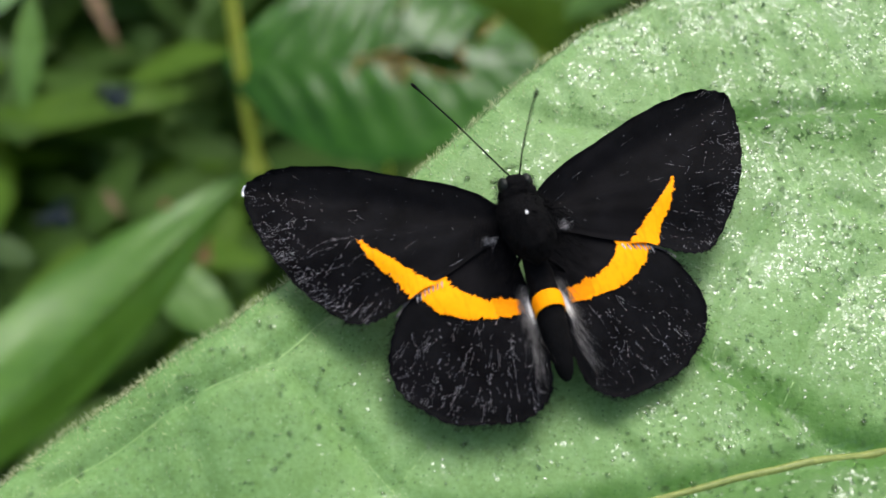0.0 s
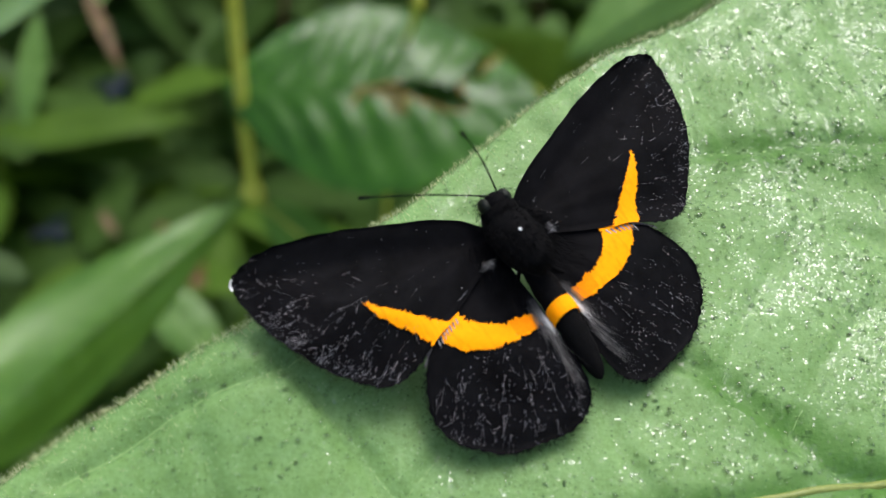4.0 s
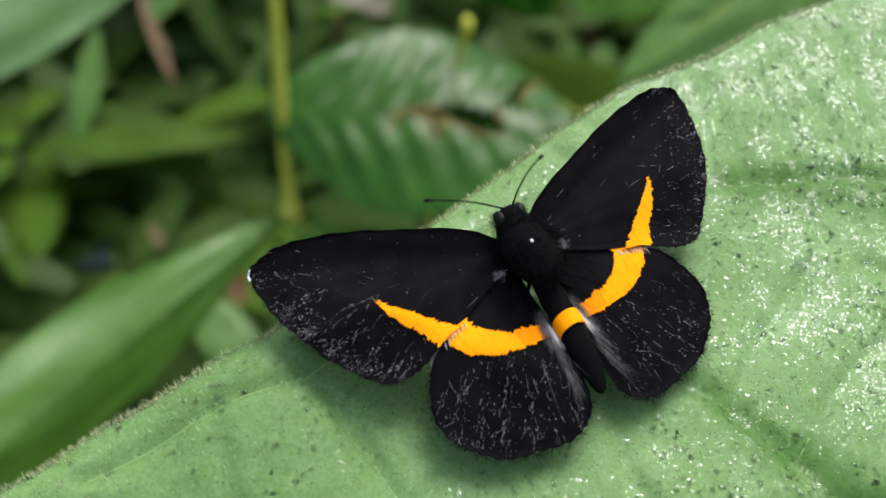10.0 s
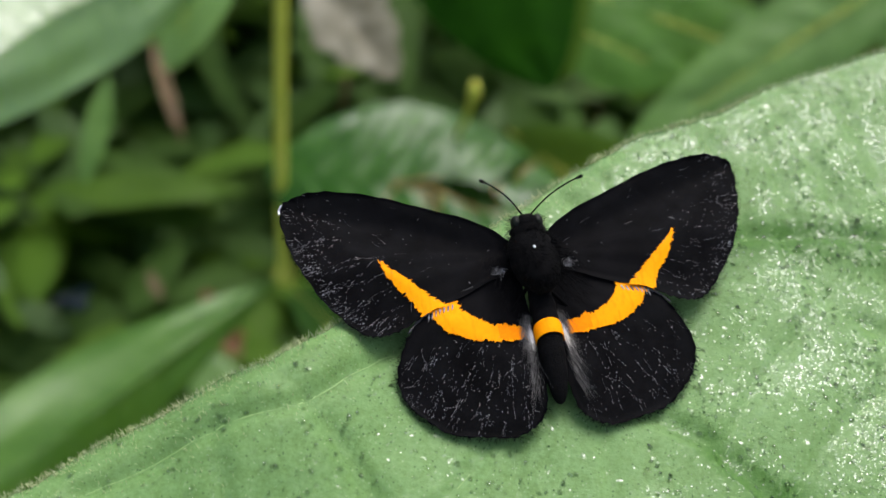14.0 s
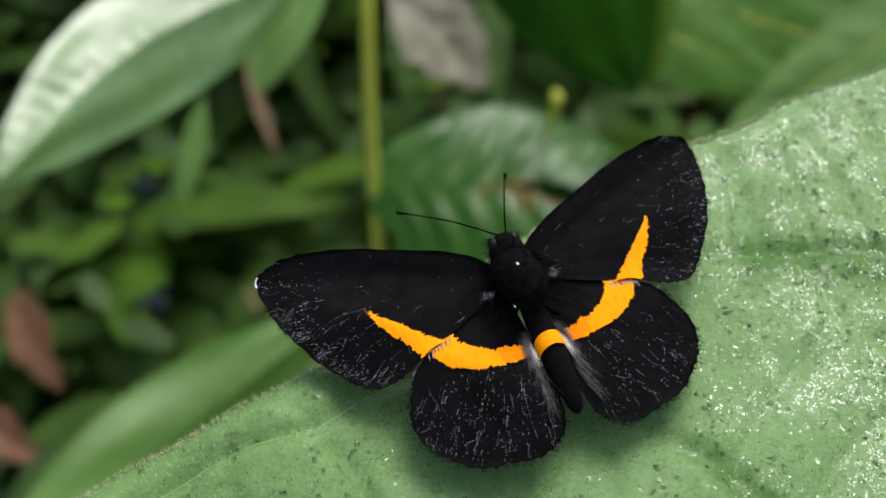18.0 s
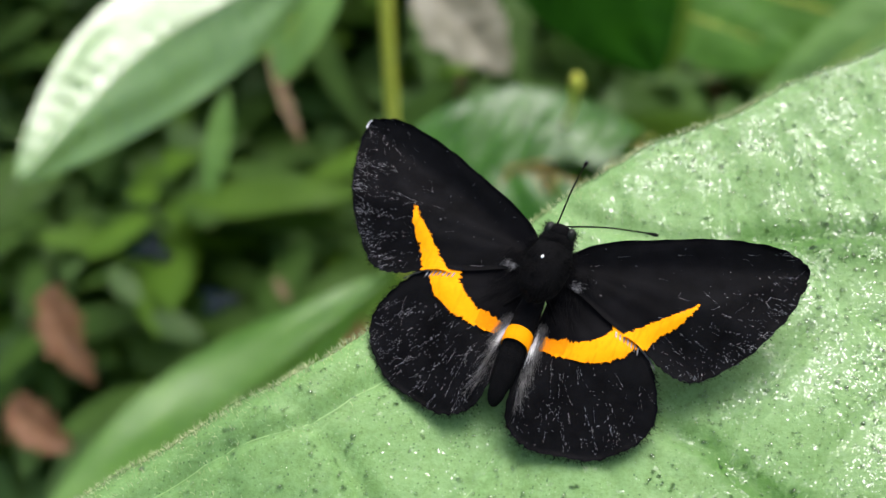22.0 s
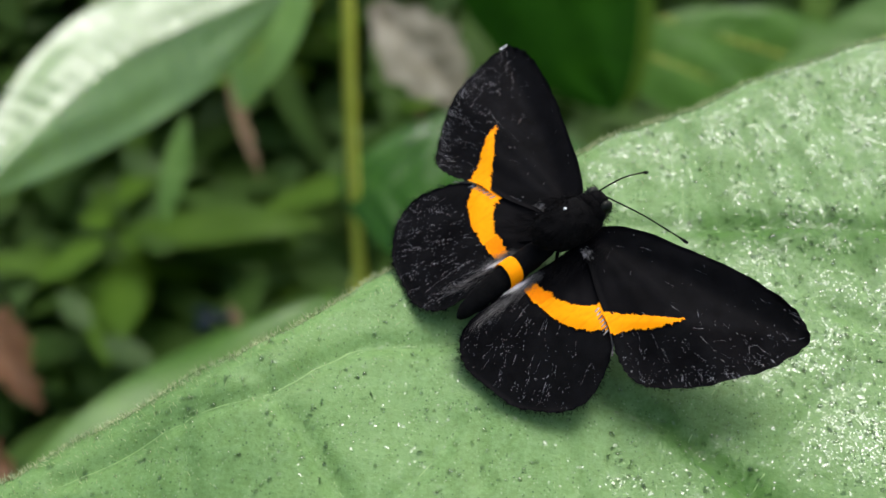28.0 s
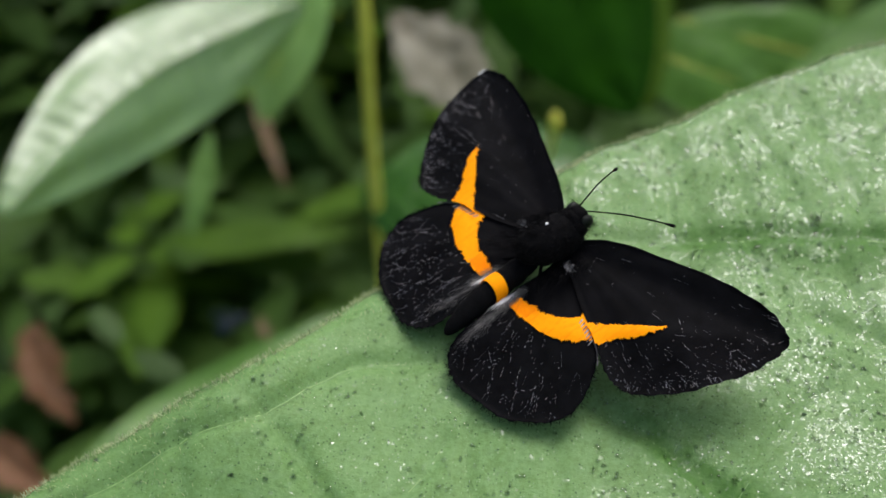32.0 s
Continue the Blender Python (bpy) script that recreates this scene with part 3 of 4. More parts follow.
def fur(points, length, spread, count, width=0.004, loose=0.5):
    """Short hairs standing on given (place, direction) pairs."""
    verts, faces = [], []
    for _ in range(count):
        p, d = rnd.choice(points)
        p = Vector(p) + Vector((rnd.gauss(0, spread), rnd.gauss(0, spread), 0))
        d = (Vector(d) + Vector((rnd.gauss(0, loose), rnd.gauss(0, loose), rnd.gauss(0, loose * 0.6)))).normalized() * length * rnd.uniform(0.5, 1.2)
        s = d.cross(Vector((rnd.gauss(0, 1), rnd.gauss(0, 1), rnd.gauss(0, 1)))).normalized() * width
        b = len(verts)
        verts += [p - s, p + s, p + d]
        faces.append((b, b + 1, b + 2))
    return verts, faces


def butterfly():
    fly = tagged(new("butterfly"), "black butterfly with a bright orange band across its open wings", "butterfly")
    shrink_f, shrink_h, core_f = shrunk(FW, 0.97), shrunk(HW, 0.97), shrunk(FW, 0.8)
    for side, word in ((-1, "left"), (1, "right")):
        fore = raw("forewing", *wing_mesh(FW, 0.03, side, (0.1, 0.4), 24), M_WING, fly, "velvet black forewing with an orange wedge")
        raw("orange_band", *band([(1.305, 0.39), (1.17, 0.26), (1.03, 0.14), (0.88, 0.02), (0.735, -0.11)],
                                 [(1.305, 0.37), (1.265, 0.24), (1.18, 0.09), (1.06, -0.03), (0.965, -0.19)], 0.045, side), M_ORANGE, fore)
        raw("worn_scale_mark", *streaks((0.1, 0.4), 0.046, side, 300 if side < 0 else 180,
            lambda x, y: inside(shrink_f, x, y) and rnd.random() < 0.06 + 1.0 * max(0, (x - 0.9 - 0.55 * max(0, y)) / 0.9), 7.6), M_WORN, fore)
        raw("margin_speck", *streaks((0.1, 0.4), 0.047, side, 150 if side < 0 else 90,
            lambda x, y: inside(shrink_f, x, y) and not inside(core_f, x, y) and x > 1.15 and y < 0.7 and rnd.random() < 0.6, 9.0), M_WORN, fore)
        hind = raw("hindwing", *wing_mesh(HW, 0.0, side, (0.1, 0.2), 22), M_WING, fly, "rounded black hindwing with an orange bar")
        raw("orange_band", *band([(0.69, -0.02), (0.62, -0.17), (0.50, -0.27), (0.34, -0.32), (0.15, -0.33)],
                                 [(0.91, -0.11), (0.81, -0.30), (0.62, -0.43), (0.41, -0.458), (0.15, -0.455)], 0.014, side), M_ORANGE, hind)
        raw("worn_band_end", *band([(0.40, -0.29), (0.33, -0.315), (0.27, -0.325), (0.21, -0.33)], [(0.40, -0.445), (0.33, -0.455), (0.27, -0.455), (0.21, -0.455)],
                                   0.017, side, 22, 0.05), M_ORANGEDARK, hind)
        raw("worn_scale_mark", *streaks((0.1, 0.2), 0.016, side, 300 if side < 0 else 170,
            lambda x, y: y < -0.4 and inside(shrink_h, x, y) and rnd.random() < 0.12 + (0.75 if math.hypot(x - 0.1, y - 0.2) > 0.8 else 0.15), 7.0), M_WORN, hind)
        raw("pale_edge", *band([(0.78, -0.085), (0.9, -0.135), (1.02, -0.185), (1.12, -0.25)], [(0.775, -0.108), (0.9, -0.158), (1.02, -0.21), (1.125, -0.275)], 0.004, side, 24, 0.02), M_FOLD, hind)
        for low, reach, n in ((-0.5, 0.2, 300), (-0.86, 0.28, 300)):
            hairs = []
            for k in range(60):
                y = -0.24 + (low + 0.24) * (k / 59) ** 1.5
                x = 0.128 + 0.03 * rnd.random() + 0.05 * (-0.24 - y)
                hairs.append(((side * x, y, wing_z(0.15, y) + 0.02), (side * (0.1 + 0.25 * rnd.random()), -1.0, -0.1)))
            raw("inner_fold", *fur(hairs, reach, 0.017, n, 0.0012, 0.13), M_FOLD, hind, "grey hairy inner fold of the hindwing")
        hairs = [((side * (0.13 + 0.016 * rnd.random()), -0.25 - 0.22 * rnd.random() ** 1.5, wing_z(0.15, -0.35) + 0.035), (side * 0.14, -1.0, -0.1)) for k in range(60)]
        raw("bright_fold_hair", *fur(hairs, 0.2, 0.006, 190, 0.0012, 0.07), M_WHITE, hind, "whitish hairs beside the abdomen")
        for k in range(7):
            u = k / 6
            raw("white_fringe", *band([(0.70 + 0.19 * u, -0.09 - 0.075 * u), (0.705 + 0.19 * u, -0.115 - 0.075 * u), (0.715 + 0.19 * u, -0.145 - 0.08 * u)],
                                      [(0.712 + 0.19 * u, -0.085 - 0.08 * u), (0.717 + 0.19 * u, -0.11 - 0.08 * u), (0.722 + 0.19 * u, -0.145 - 0.083 * u)], 0.019, side, 5, 0.002), M_WORN, hind)
        hairs = [((side * p.x, p.y, wing_z(p.x, p.y)), (side * (p.x - 0.6), p.y + 0.5, -0.1)) for p in curve(HW[3:13], 60)]
        raw("fringe", *fur(hairs, 0.05, 0.012, 500, 0.0025), M_BODY, hind)
        hairs = [((side * p.x, p.y, wing_z(p.x, p.y) + 0.028), (side * (p.x - 0.4), p.y - 0.5, -0.05)) for p in curve(FW[6:12], 60)]
        raw("fringe", *fur(hairs, 0.03, 0.008, 260, 0.0025), M_BODY, fore)
        raw("wing_base_tuft", *fur([((side * 0.285, 0.13, 0.185), (side * 1.0, -0.35, 0.1))], 0.075, 0.02, 95, 0.0016), M_WORN, fore, "tuft of grey hairs at the wing base")
        eye = raw("eye", *ellipsoid((side * 0.093, 0.5, 0.33), (0.048, 0.072, 0.075), 16, 10), M_EYE, fly)
        raw("palp", *tube([(side * 0.035, 0.53, 0.30), (side * 0.036, 0.58, 0.28), (side * 0.03, 0.605, 0.28)], [0.022, 0.022, 0.01], 6), M_BODY, fly)
        for y0, dx, dy in ((0.35, 0.28, 0.35), (0.2, 0.45, 0.0), (0.05, 0.35, -0.35)):
            raw("leg", *tube([(side * 0.08, y0, 0.0), (side * (0.08 + dx * 0.5), y0 + dy * 0.5, -0.1), (side * (0.08 + dx * 0.8), y0 + dy, -0.26)], [0.018, 0.013, 0.008], 6), M_BODY, fly)
    raw("white_wing_tip", *band([(2.025, 1.05), (2.05, 1.01), (2.055, 0.97)], [(2.04, 1.055), (2.068, 1.01), (2.07, 0.965)], 0.04, -1, 10, 0.004), M_WHITE, fly, "white nick at the wing tip")
    raw("thorax", *ellipsoid((0, 0.2, 0.2), (0.205, 0.37, 0.2), 28, 18, 0.1), M_BODY, fly)
    raw("collar", *ellipsoid((0, 0.42, 0.28), (0.155, 0.13, 0.12), 24, 14, 0.12), M_BODY, fly, "furry black collar behind the head")
    raw("head", *ellipsoid((0, 0.49, 0.325), (0.115, 0.09, 0.095), 20, 14, 0.08), M_BODY, fly)
    verts, seg, rows = [], 20, 44
    for i in range(rows + 1):
        u = i / rows
        y, z = 0.02 - 0.95 * u, 0.06 - 0.32 * u - 0.1 * u ** 3
        r = (0.112 * (1 - u ** 5) ** 0.5 + 0.002) * (0.9 + 0.1 * math.sqrt(abs(math.sin(u * 7 * math.pi)))) * min(1, 0.8 + u)
        for j in range(seg):
            a = 2 * math.pi * j / seg
            verts.append((r * math.cos(a), y, z + r * math.sin(a)))
    raw("abdomen", verts, grid_faces(rows + 1, seg, True), M_BODY, fly)
    verts = []
    for i in range(7):
        y = -0.345 - 0.125 * i / 6
        z, r = 0.035 + 0.285 * y, 0.122 - 0.004 * (i in (0, 6))
        for j in range(21):
            a = math.pi * (-0.1 + 1.2 * j / 20)
            verts.append((r * math.cos(a), y, z + r * math.sin(a)))
    raw("abdomen_band", verts, grid_faces(7, 21), M_ORANGE, fly, "orange ring on the black abdomen")
    down = []
    for _ in range(520):
        a, p = rnd.uniform(0.1, 3.04), rnd.uniform(0.2, 2.95)
        d = Vector((math.sin(p) * math.cos(a), math.cos(p), math.sin(p) * math.sin(a)))
        down.append(((0.2 * d.x, 0.2 + 0.36 * d.y, 0.2 + 0.195 * d.z), (d.x, d.y - 0.9, 0.5 * d.z)))
    raw("thorax_fur", *fur(down, 0.075, 0.02, 3200, 0.0022), M_BODY, fly)
    down = [((0.12 * math.cos(a), 0.47 + 0.08 * math.sin(3 * a), 0.28 + 0.10 * math.sin(a)), (math.cos(a), -0.4, math.sin(a))) for a in np.linspace(0.1, 3.04, 80)]
    raw("head_fur", *fur(down, 0.06, 0.025, 700, 0.0018), M_BODY, fly)
    down = [((x, y, wing_z(x, y) + 0.045), (x * 1.5, -1.0, 0.12)) for x in (-0.34, -0.27, -0.2, 0.2, 0.27, 0.34) for y in (0.34, 0.22, 0.1, -0.02, -0.14)]
    raw("wing_base_fur", *fur(down, 0.16, 0.03, 900, 0.0016, 0.2), M_BODY, fly, "long black hairs over the wing bases")
    raw("white_speck", *ellipsoid((-0.03, 0.14, 0.405), (0.014, 0.018, 0.01), 8, 6, 0.3), M_WHITE, fly)
    # the front edge is arched up, and the wings sink behind it
    for wing in [o for o in fly.children if o.name.startswith(("forewing", "hindwing", "white_wing_tip"))]:
        for ob in (wing, *wing.children):
            for v in ob.data.vertices:
                x, y, z = v.co / C
                k = min(1.0, max(0.0, (0.38 - y) / 0.52))
                k = k * k * (3 - 2 * k)
                front = min(1.0, max(0.0, (y - 0.34 - 0.32 * abs(x)) / 0.36))
                x += math.copysign(0.055 * k * math.exp(-((abs(x) - 0.88) / 0.22) ** 2), x)
                v.co = Vector((x, y + 0.068 * k - 0.15 * front, z - 0.1 * k + 0.17 * front)) * C
    feelers = []
    for side in (-1, 1):
        pts = [(0, 0, 0), (0.004 * side, 0.3, 0.02), (0.0, 0.6, 0.03), (-0.006 * side, 0.9, 0.02), (-0.012 * side, 1.05, 0.01), (-0.02 * side, 1.2, -0.005)]
        line = curve(pts, 26)
        feeler = raw("antenna", *tube(line, [0.0072 - 0.002 * i / 25 + (0.009 * math.exp(-((i - 24) / 2.0) ** 2)) for i in range(26)], 8), M_BODY, fly)
        feelers.append(feeler)
    return fly, feelers


fly, feelers = butterfly()

# ---- plants behind ----
def frame_of(base, tip, normal):
    """The pose, in centimetres, of a leaf that runs from base to tip and faces normal; and its length."""
    base, tip = Vector(base), Vector(tip)
    y = (tip - base).normalized()
    z = Vector(normal)
    z = (z - z.dot(y) * y).normalized()
    x = y.cross(z)
    m = Matrix((x, y, z)).transposed().to_4x4()
    m.translation = base * C
    return m, (tip - base).length


def blade_mesh(length, width, fat=0.42, fold=0.12, droop=0.08, ribs=9, relief=0.012, hole=None, nu=44, nv=18, wavy=0.02, seed=0, sway=0.0, twist=0.0, cup=0.18):
    """A leaf blade along +y with a folded midrib and pinnate corrugation; hole(u, v) leaves faces out."""
    verts, keep = [], []
    for i in range(nu + 1):
        u = i / nu
        w = width / 2 * max(0.0, math.sin(math.pi * u ** (math.log(0.5) / math.log(fat)))) ** 0.75 if 0 < u < 1 else 0.004
        for j in range(nv + 1):
            v = 2 * j / nv - 1
            rag = 1 + wavy * noise.noise(Vector((u * 14, v * 2 + seed, seed * 1.3)))
            x = v * w * rag + sway * length * math.sin(math.pi * u)
            y = u * length
            arch = -droop * length * (u * u) + fold * abs(v) * w * 1.0 - cup * w * v * v + twist * (u - 0.45) * v * w
            side = relief * length * math.cos(2 * math.pi * (u * ribs - 1.1 * abs(v))) * min(1, 3 * abs(v)) * (1 - v * v) * 0.35 * (0.75 + 0.9 * noise.noise(Vector((u * 6, v * 1.5, seed + 4.0))))
            lump = 0.012 * length * noise.noise(Vector((u * 4, v * 2, seed)))
            verts.append((x, y, arch + side + lump))
    faces = []
    for f in grid_faces(nu + 1, nv + 1):
        i, j = divmod(f[0], nv + 1)
        if hole is None or not hole((i + 0.5) / nu, 2 * (j + 0.5) / nv - 1):
            faces.append(f)
    return verts, faces


def mid_line(length, droop, r0, n=16, sway=0.0):
    pts = [(sway * length * math.sin(math.pi * i / n), length * i / n, -droop * length * (i / n) ** 2 - 0.2 * r0) for i in range(n + 1)]
    return tube(pts, [r0 * (1 - 0.8 * i / n) for i in range(n + 1)], 6)


def big_leaf(name, label, base, tip, normal, width, material, rib=None, rib_r=0.07, parts=(), **shape):
    m, length = frame_of(base, tip, normal)
    leaf = tagged(new(name), label, "leaf")
    leaf.matrix_world = m
    raw("blade", *blade_mesh(length, width, **shape), material, leaf)
    raw("midrib", *mid_line(length, shape.get("droop", 0.08), rib_r, sway=shape.get("sway", 0.0)), rib or M_STEM, leaf)
    for i in range(int(length * 0.9)):
        u = (i + 1) / (length * 0.9 + 1)
        w = width / 2 * math.sin(math.pi * u) ** 0.75
        for s in (-1, 1):
            x0 = shape.get("sway", 0.0) * length * math.sin(math.pi * u)
            a = -shape.get("droop", 0.08) * length * u * u
            raw("side_vein", *tube([(x0, u * length, a), (x0 + s * w * 0.5, u * length + w * 0.28, a + 0.02), (x0 + s * w * 0.85, u * length + w * 0.6, a - 0.03)],
                                   [rib_r * 0.3, rib_r * 0.24, rib_r * 0.1], 5), material, leaf)
    return leaf


# the yellow-green stem and the long leaf that leaves its joint
stem = tagged(new("plant_stem"), "slender yellow-green upright stem with a swollen joint", "stem")
pts = curve([(-13, 62, -66), (-12.5, 58.0, -28.0), (-10.0, 46.6, -5.6), (-8.0, 36.7, -3.8), (-6.4, 28.4, -11.6), (-6.1, 26.6, -14.5), (-6.02, 25.6, -17.4), (-5.9, 24.6, -21.5), (-5.7, 23.7, -25.3)], 80)
raw("stalk", *tube(pts, [0.215 + 0.05 * math.exp(-((i - 78) / 2.0) ** 2) + 0.02 * noise.noise(Vector((i * 0.4, 0, 0))) for i in range(80)], 12), M_STEM, stem)
raw("joint", *ellipsoid((-5.72, 23.75, -25.2), (0.42, 0.42, 0.36), 14, 10, 0.25), M_STEM, stem)

long_leaf = big_leaf("long_leaf", "long green leaf with a pale upper half at the stem joint", (-5.8, 23.6, -25.1), (-16.0, 10.4, -25.2), (0.61, -0.48, 0.63), 3.9, M_SHEEN, M_PALELEAF, 0.06, fat=0.58, fold=-0.36, cup=0.06, droop=0.0, ribs=14, relief=0.003)
big_leaf("grey_leaf", "pale greyish leaf below the stem joint", (-10.2, 24.8, -31.9), (-7.0, 21.7, -33.0), (0.1, -0.4, 0.9), 2.2, M_PALELEAF, M_PALELEAF, fat=0.5, fold=0.1, ribs=6, relief=0.004)
young_leaf = big_leaf("young_leaf", "small green leaf at the stem joint", (-5.4, 23.4, -25.4), (-1.4, 21.2, -27.6), (0.1, -0.4, 0.9), 1.9, M_MIDLEAF, fold=0.2, ribs=6, relief=0.006)


TORN_L, TORN_W = 10.94, 7.3


def torn(u, v):
    """The tear: a ragged slot along the blade with a short branch, and a second slot across it."""
    x = v * TORN_W / 2 * math.sin(math.pi * u) ** 0.75
    n = noise.noise(Vector((u * 40, x * 2.2, 2.0)))
    mid = lerp_at(u, (0.47, 0.57, 0.67, 0.77), (0.0, -0.1, 0.05, 0.2))
    half = lerp_at(u, (0.46, 0.49, 0.57, 0.67, 0.75, 0.78), (0.0, 0.12, 0.3, 0.5, 0.42, 0.0)) * (1 + 0.9 * n)
    if abs(x - mid) < half:
        return True
    if abs(u - 0.54 - 0.02 * x) < 0.014 + 0.008 * n and 0 < x < 0.8 + 0.3 * n:
        return True
    return -1.95 < x < -0.7 + 0.3 * n and abs(u - 0.785 + 0.055 * (x + 0.8)) < 0.034 + 0.016 * n


torn_leaf = leaf = big_leaf("torn_leaf", "glossy green leaf with a ragged brown-edged tear", (-6.55, 24.9, -21.3), (4.3, 24.3, -20.0), (0.02, -0.38, 0.92), TORN_W, M_GLOSSY, M_GLOSSY, 0.03,
                fat=0.5, fold=0.03, droop=0.14, ribs=8.5, relief=0.03, hole=torn, nu=150, nv=90, wavy=0.05, seed=3, twist=0.5)


def on_torn(u, x):
    w = TORN_W / 2 * math.sin(math.pi * u) ** 0.75
    v = x / w
    return (x, u * TORN_L, -0.14 * TORN_L * u * u + 0.03 * abs(v) * w - 0.18 * w * v * v + 0.5 * (u - 0.45) * x + 0.03)


for line in ([(0.46, 0.05), (0.5, 0.12), (0.55, 0.12), (0.61, 0.24), (0.67, 0.5), (0.72, 0.66), (0.78, 0.66), (0.81, 0.5)], [(0.44, -0.08), (0.5, -0.12), (0.55, -0.3), (0.6, -0.32)], [(0.59, 0.15), (0.59, 0.5), (0.6, 0.9)], [(0.545, 0.1), (0.55, 0.5), (0.575, 0.9)],
             [(0.83, -0.7), (0.85, -1.2), (0.885, -1.7), (0.9, -2.0)], [(0.79, -0.6), (0.77, -0.2), (0.78, 0.1)], [(0.46, 0.0), (0.44, 0.4), (0.42, 0.8)]):
    fine_line = curve([(*q, 0) for q in line], 26)
    pts = [on_torn(q.x - 0.028 + 0.006 * rnd.uniform(-1, 1), q.y + 0.05 * rnd.uniform(-1, 1)) for q in fine_line]
    raw("withered_rim", *tube(pts, [0.02 + 0.05 * rnd.random() * math.sin(math.pi * (i + 0.5) / 26) for i in range(26)], 6), M_RIM, leaf, "dry yellow-brown rim of the tear")
pts = [on_torn(u, -TORN_W / 2 * 0.985 * math.sin(math.pi * u) ** 0.75) for u in np.linspace(0.45, 0.97, 30)]
raw("pale_margin", *tube(pts, [0.045] * 30, 6), M_MIDLEAF, leaf, "thin pale leaf margin")

# added near-black backing: its colour supplies the shade seen through the tear
big_leaf("shade_leaf", "deep green leaf added under the torn leaf to darken its tear", (-2.6, 25.6, -23.0), (5.2, 25.0, -22.6), (0.0, -0.5, 0.86), 5.0, M_DEEP, M_DEEP, 0.03, fat=0.5, fold=0.05, ribs=7, relief=0.004)
big_leaf("pale_leaf", "broad pale green leaf with a shining upper half", (-9.5, 31.9, -17.3), (-16.9, 19.2, -17.2), (0.56, -0.31, 0.77), 4.5, M_SHINY, M_PALELEAF, 0.05, fat=0.45, fold=-0.3, cup=0.03, droop=0.0, ribs=20, relief=0.0105, nu=140, nv=28, sway=0.062)
big_leaf("pointed_leaf", "small pointed light green hanging leaf", (-9.67, 34.14, -16.54), (-11.17, 29.24, -21.04), (0.1, -0.5, 0.85), 3.0, M_BRIGHT, fold=-0.15, ribs=7, relief=0.004, fat=0.4)
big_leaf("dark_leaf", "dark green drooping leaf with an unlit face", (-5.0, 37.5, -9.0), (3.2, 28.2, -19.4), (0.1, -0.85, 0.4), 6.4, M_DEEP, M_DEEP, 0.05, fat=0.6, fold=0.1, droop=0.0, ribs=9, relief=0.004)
big_leaf("green_leaf", "yellow-green hanging leaf behind a dark leaf", (-4.3, 38.2, -9.2), (3.75, 28.8, -19.5), (0.1, -0.85, 0.4), 6.4, M_DARKLEAF, M_DARKLEAF, 0.05, fat=0.6, fold=0.1, droop=0.0, ribs=9, relief=0.004)
big_leaf("bluish_leaf", "wide bluish green leaf with a soft sheen", (17.5, 34.2, -15.6), (6.0, 28.2, -22.1), (-0.25, -0.6, 0.75), 3.7, M_PALELEAF, fat=0.45, fold=0.08, ribs=9, relief=0.01)
big_leaf("level_leaf", "level green leaf with a pale gloss", (2.2, 33.0, -19.3), (8.8, 31.3, -20.5), (0.0, -0.6, 0.8), 3.4, M_MIDLEAF, fat=0.5, fold=0.04, cup=0.1, ribs=9, relief=0.012)
big_leaf("level_leaf", "level green leaf with a pale gloss", (5.0, 34.5, -19.4), (16.5, 32.2, -21.0), (-0.1, -0.6, 0.8), 3.8, M_MIDLEAF, fat=0.5, fold=0.1, ribs=9, relief=0.012)
big_leaf("level_leaf", "level green leaf with a pale gloss", (15.5, 36.5, -18.0), (26.0, 30.0, -22.0), (-0.1, -0.6, 0.8), 5.5, M_PALELEAF, fat=0.5, fold=0.1, ribs=9, relief=0.012)
big_leaf("shade_leaf", "deep green leaf in shade behind the torn leaf", (2.0, 30.0, -23.0), (9.5, 26.5, -26.0), (0.0, -0.8, 0.5), 4.5, M_DARKLEAF, fat=0.5, fold=0.1, ribs=9, relief=0.006)
big_leaf("shade_leaf", "deep green leaf in shade", (19.5, 36.0, -20.0), (12.5, 34.0, -22.5), (0.0, -0.8, 0.5), 4.0, M_DARKLEAF, M_DARKLEAF, 0.05, fat=0.5, fold=0.1, ribs=9, relief=0.006)

big_leaf("bleached_leaf", "narrow tan dead leaf among green plants", (-14.5, 39.4, -27.2), (-12.2, 34.6, -29.1), (0.2, -0.7, 0.6), 0.6, M_TWIG, M_TWIG, 0.04, fat=0.5, fold=0.4, droop=0.1, ribs=4, relief=0.04, wavy=0.4, seed=2)
big_leaf("grey_leaf", "narrow greyish hanging leaf", (-14.8, 33.6, -25.1), (-15.1, 29.4, -27.6), (0.3, -0.25, 0.92), 1.1, M_PALELEAF, M_PALELEAF, fat=0.5, fold=0.1, ribs=8, relief=0.006)
for base, tip in (((-13.0, 29.8, -33.0), (-12.2, 28.4, -33.0)),):
    big_leaf("withered_leaf", "small curled orange-brown dead leaf", base, tip, (0.1, -0.7, 0.6), 0.5, M_TWIG, M_TWIG, 0.03, fat=0.5, fold=0.4, droop=0.2, ribs=3, relief=0.04, wavy=0.4, seed=4)
bud = tagged(new("bud"), "small yellow-green bud on a short stalk", "bud")
raw("tip", *ellipsoid((0.3, 25.6, -17.8), (0.22, 0.3, 0.42), 12, 10, 0.3), M_STEM, bud)
raw("stalk", *tube([(0.3, 25.7, -18.1), (0.2, 26.2, -19.3), (-0.2, 27.0, -21.5), (-0.5, 27.5, -26.0), (-0.6, 27.5, -66.0)], [0.12, 0.11, 0.1, 0.1, 0.14], 7), M_STEM, bud)

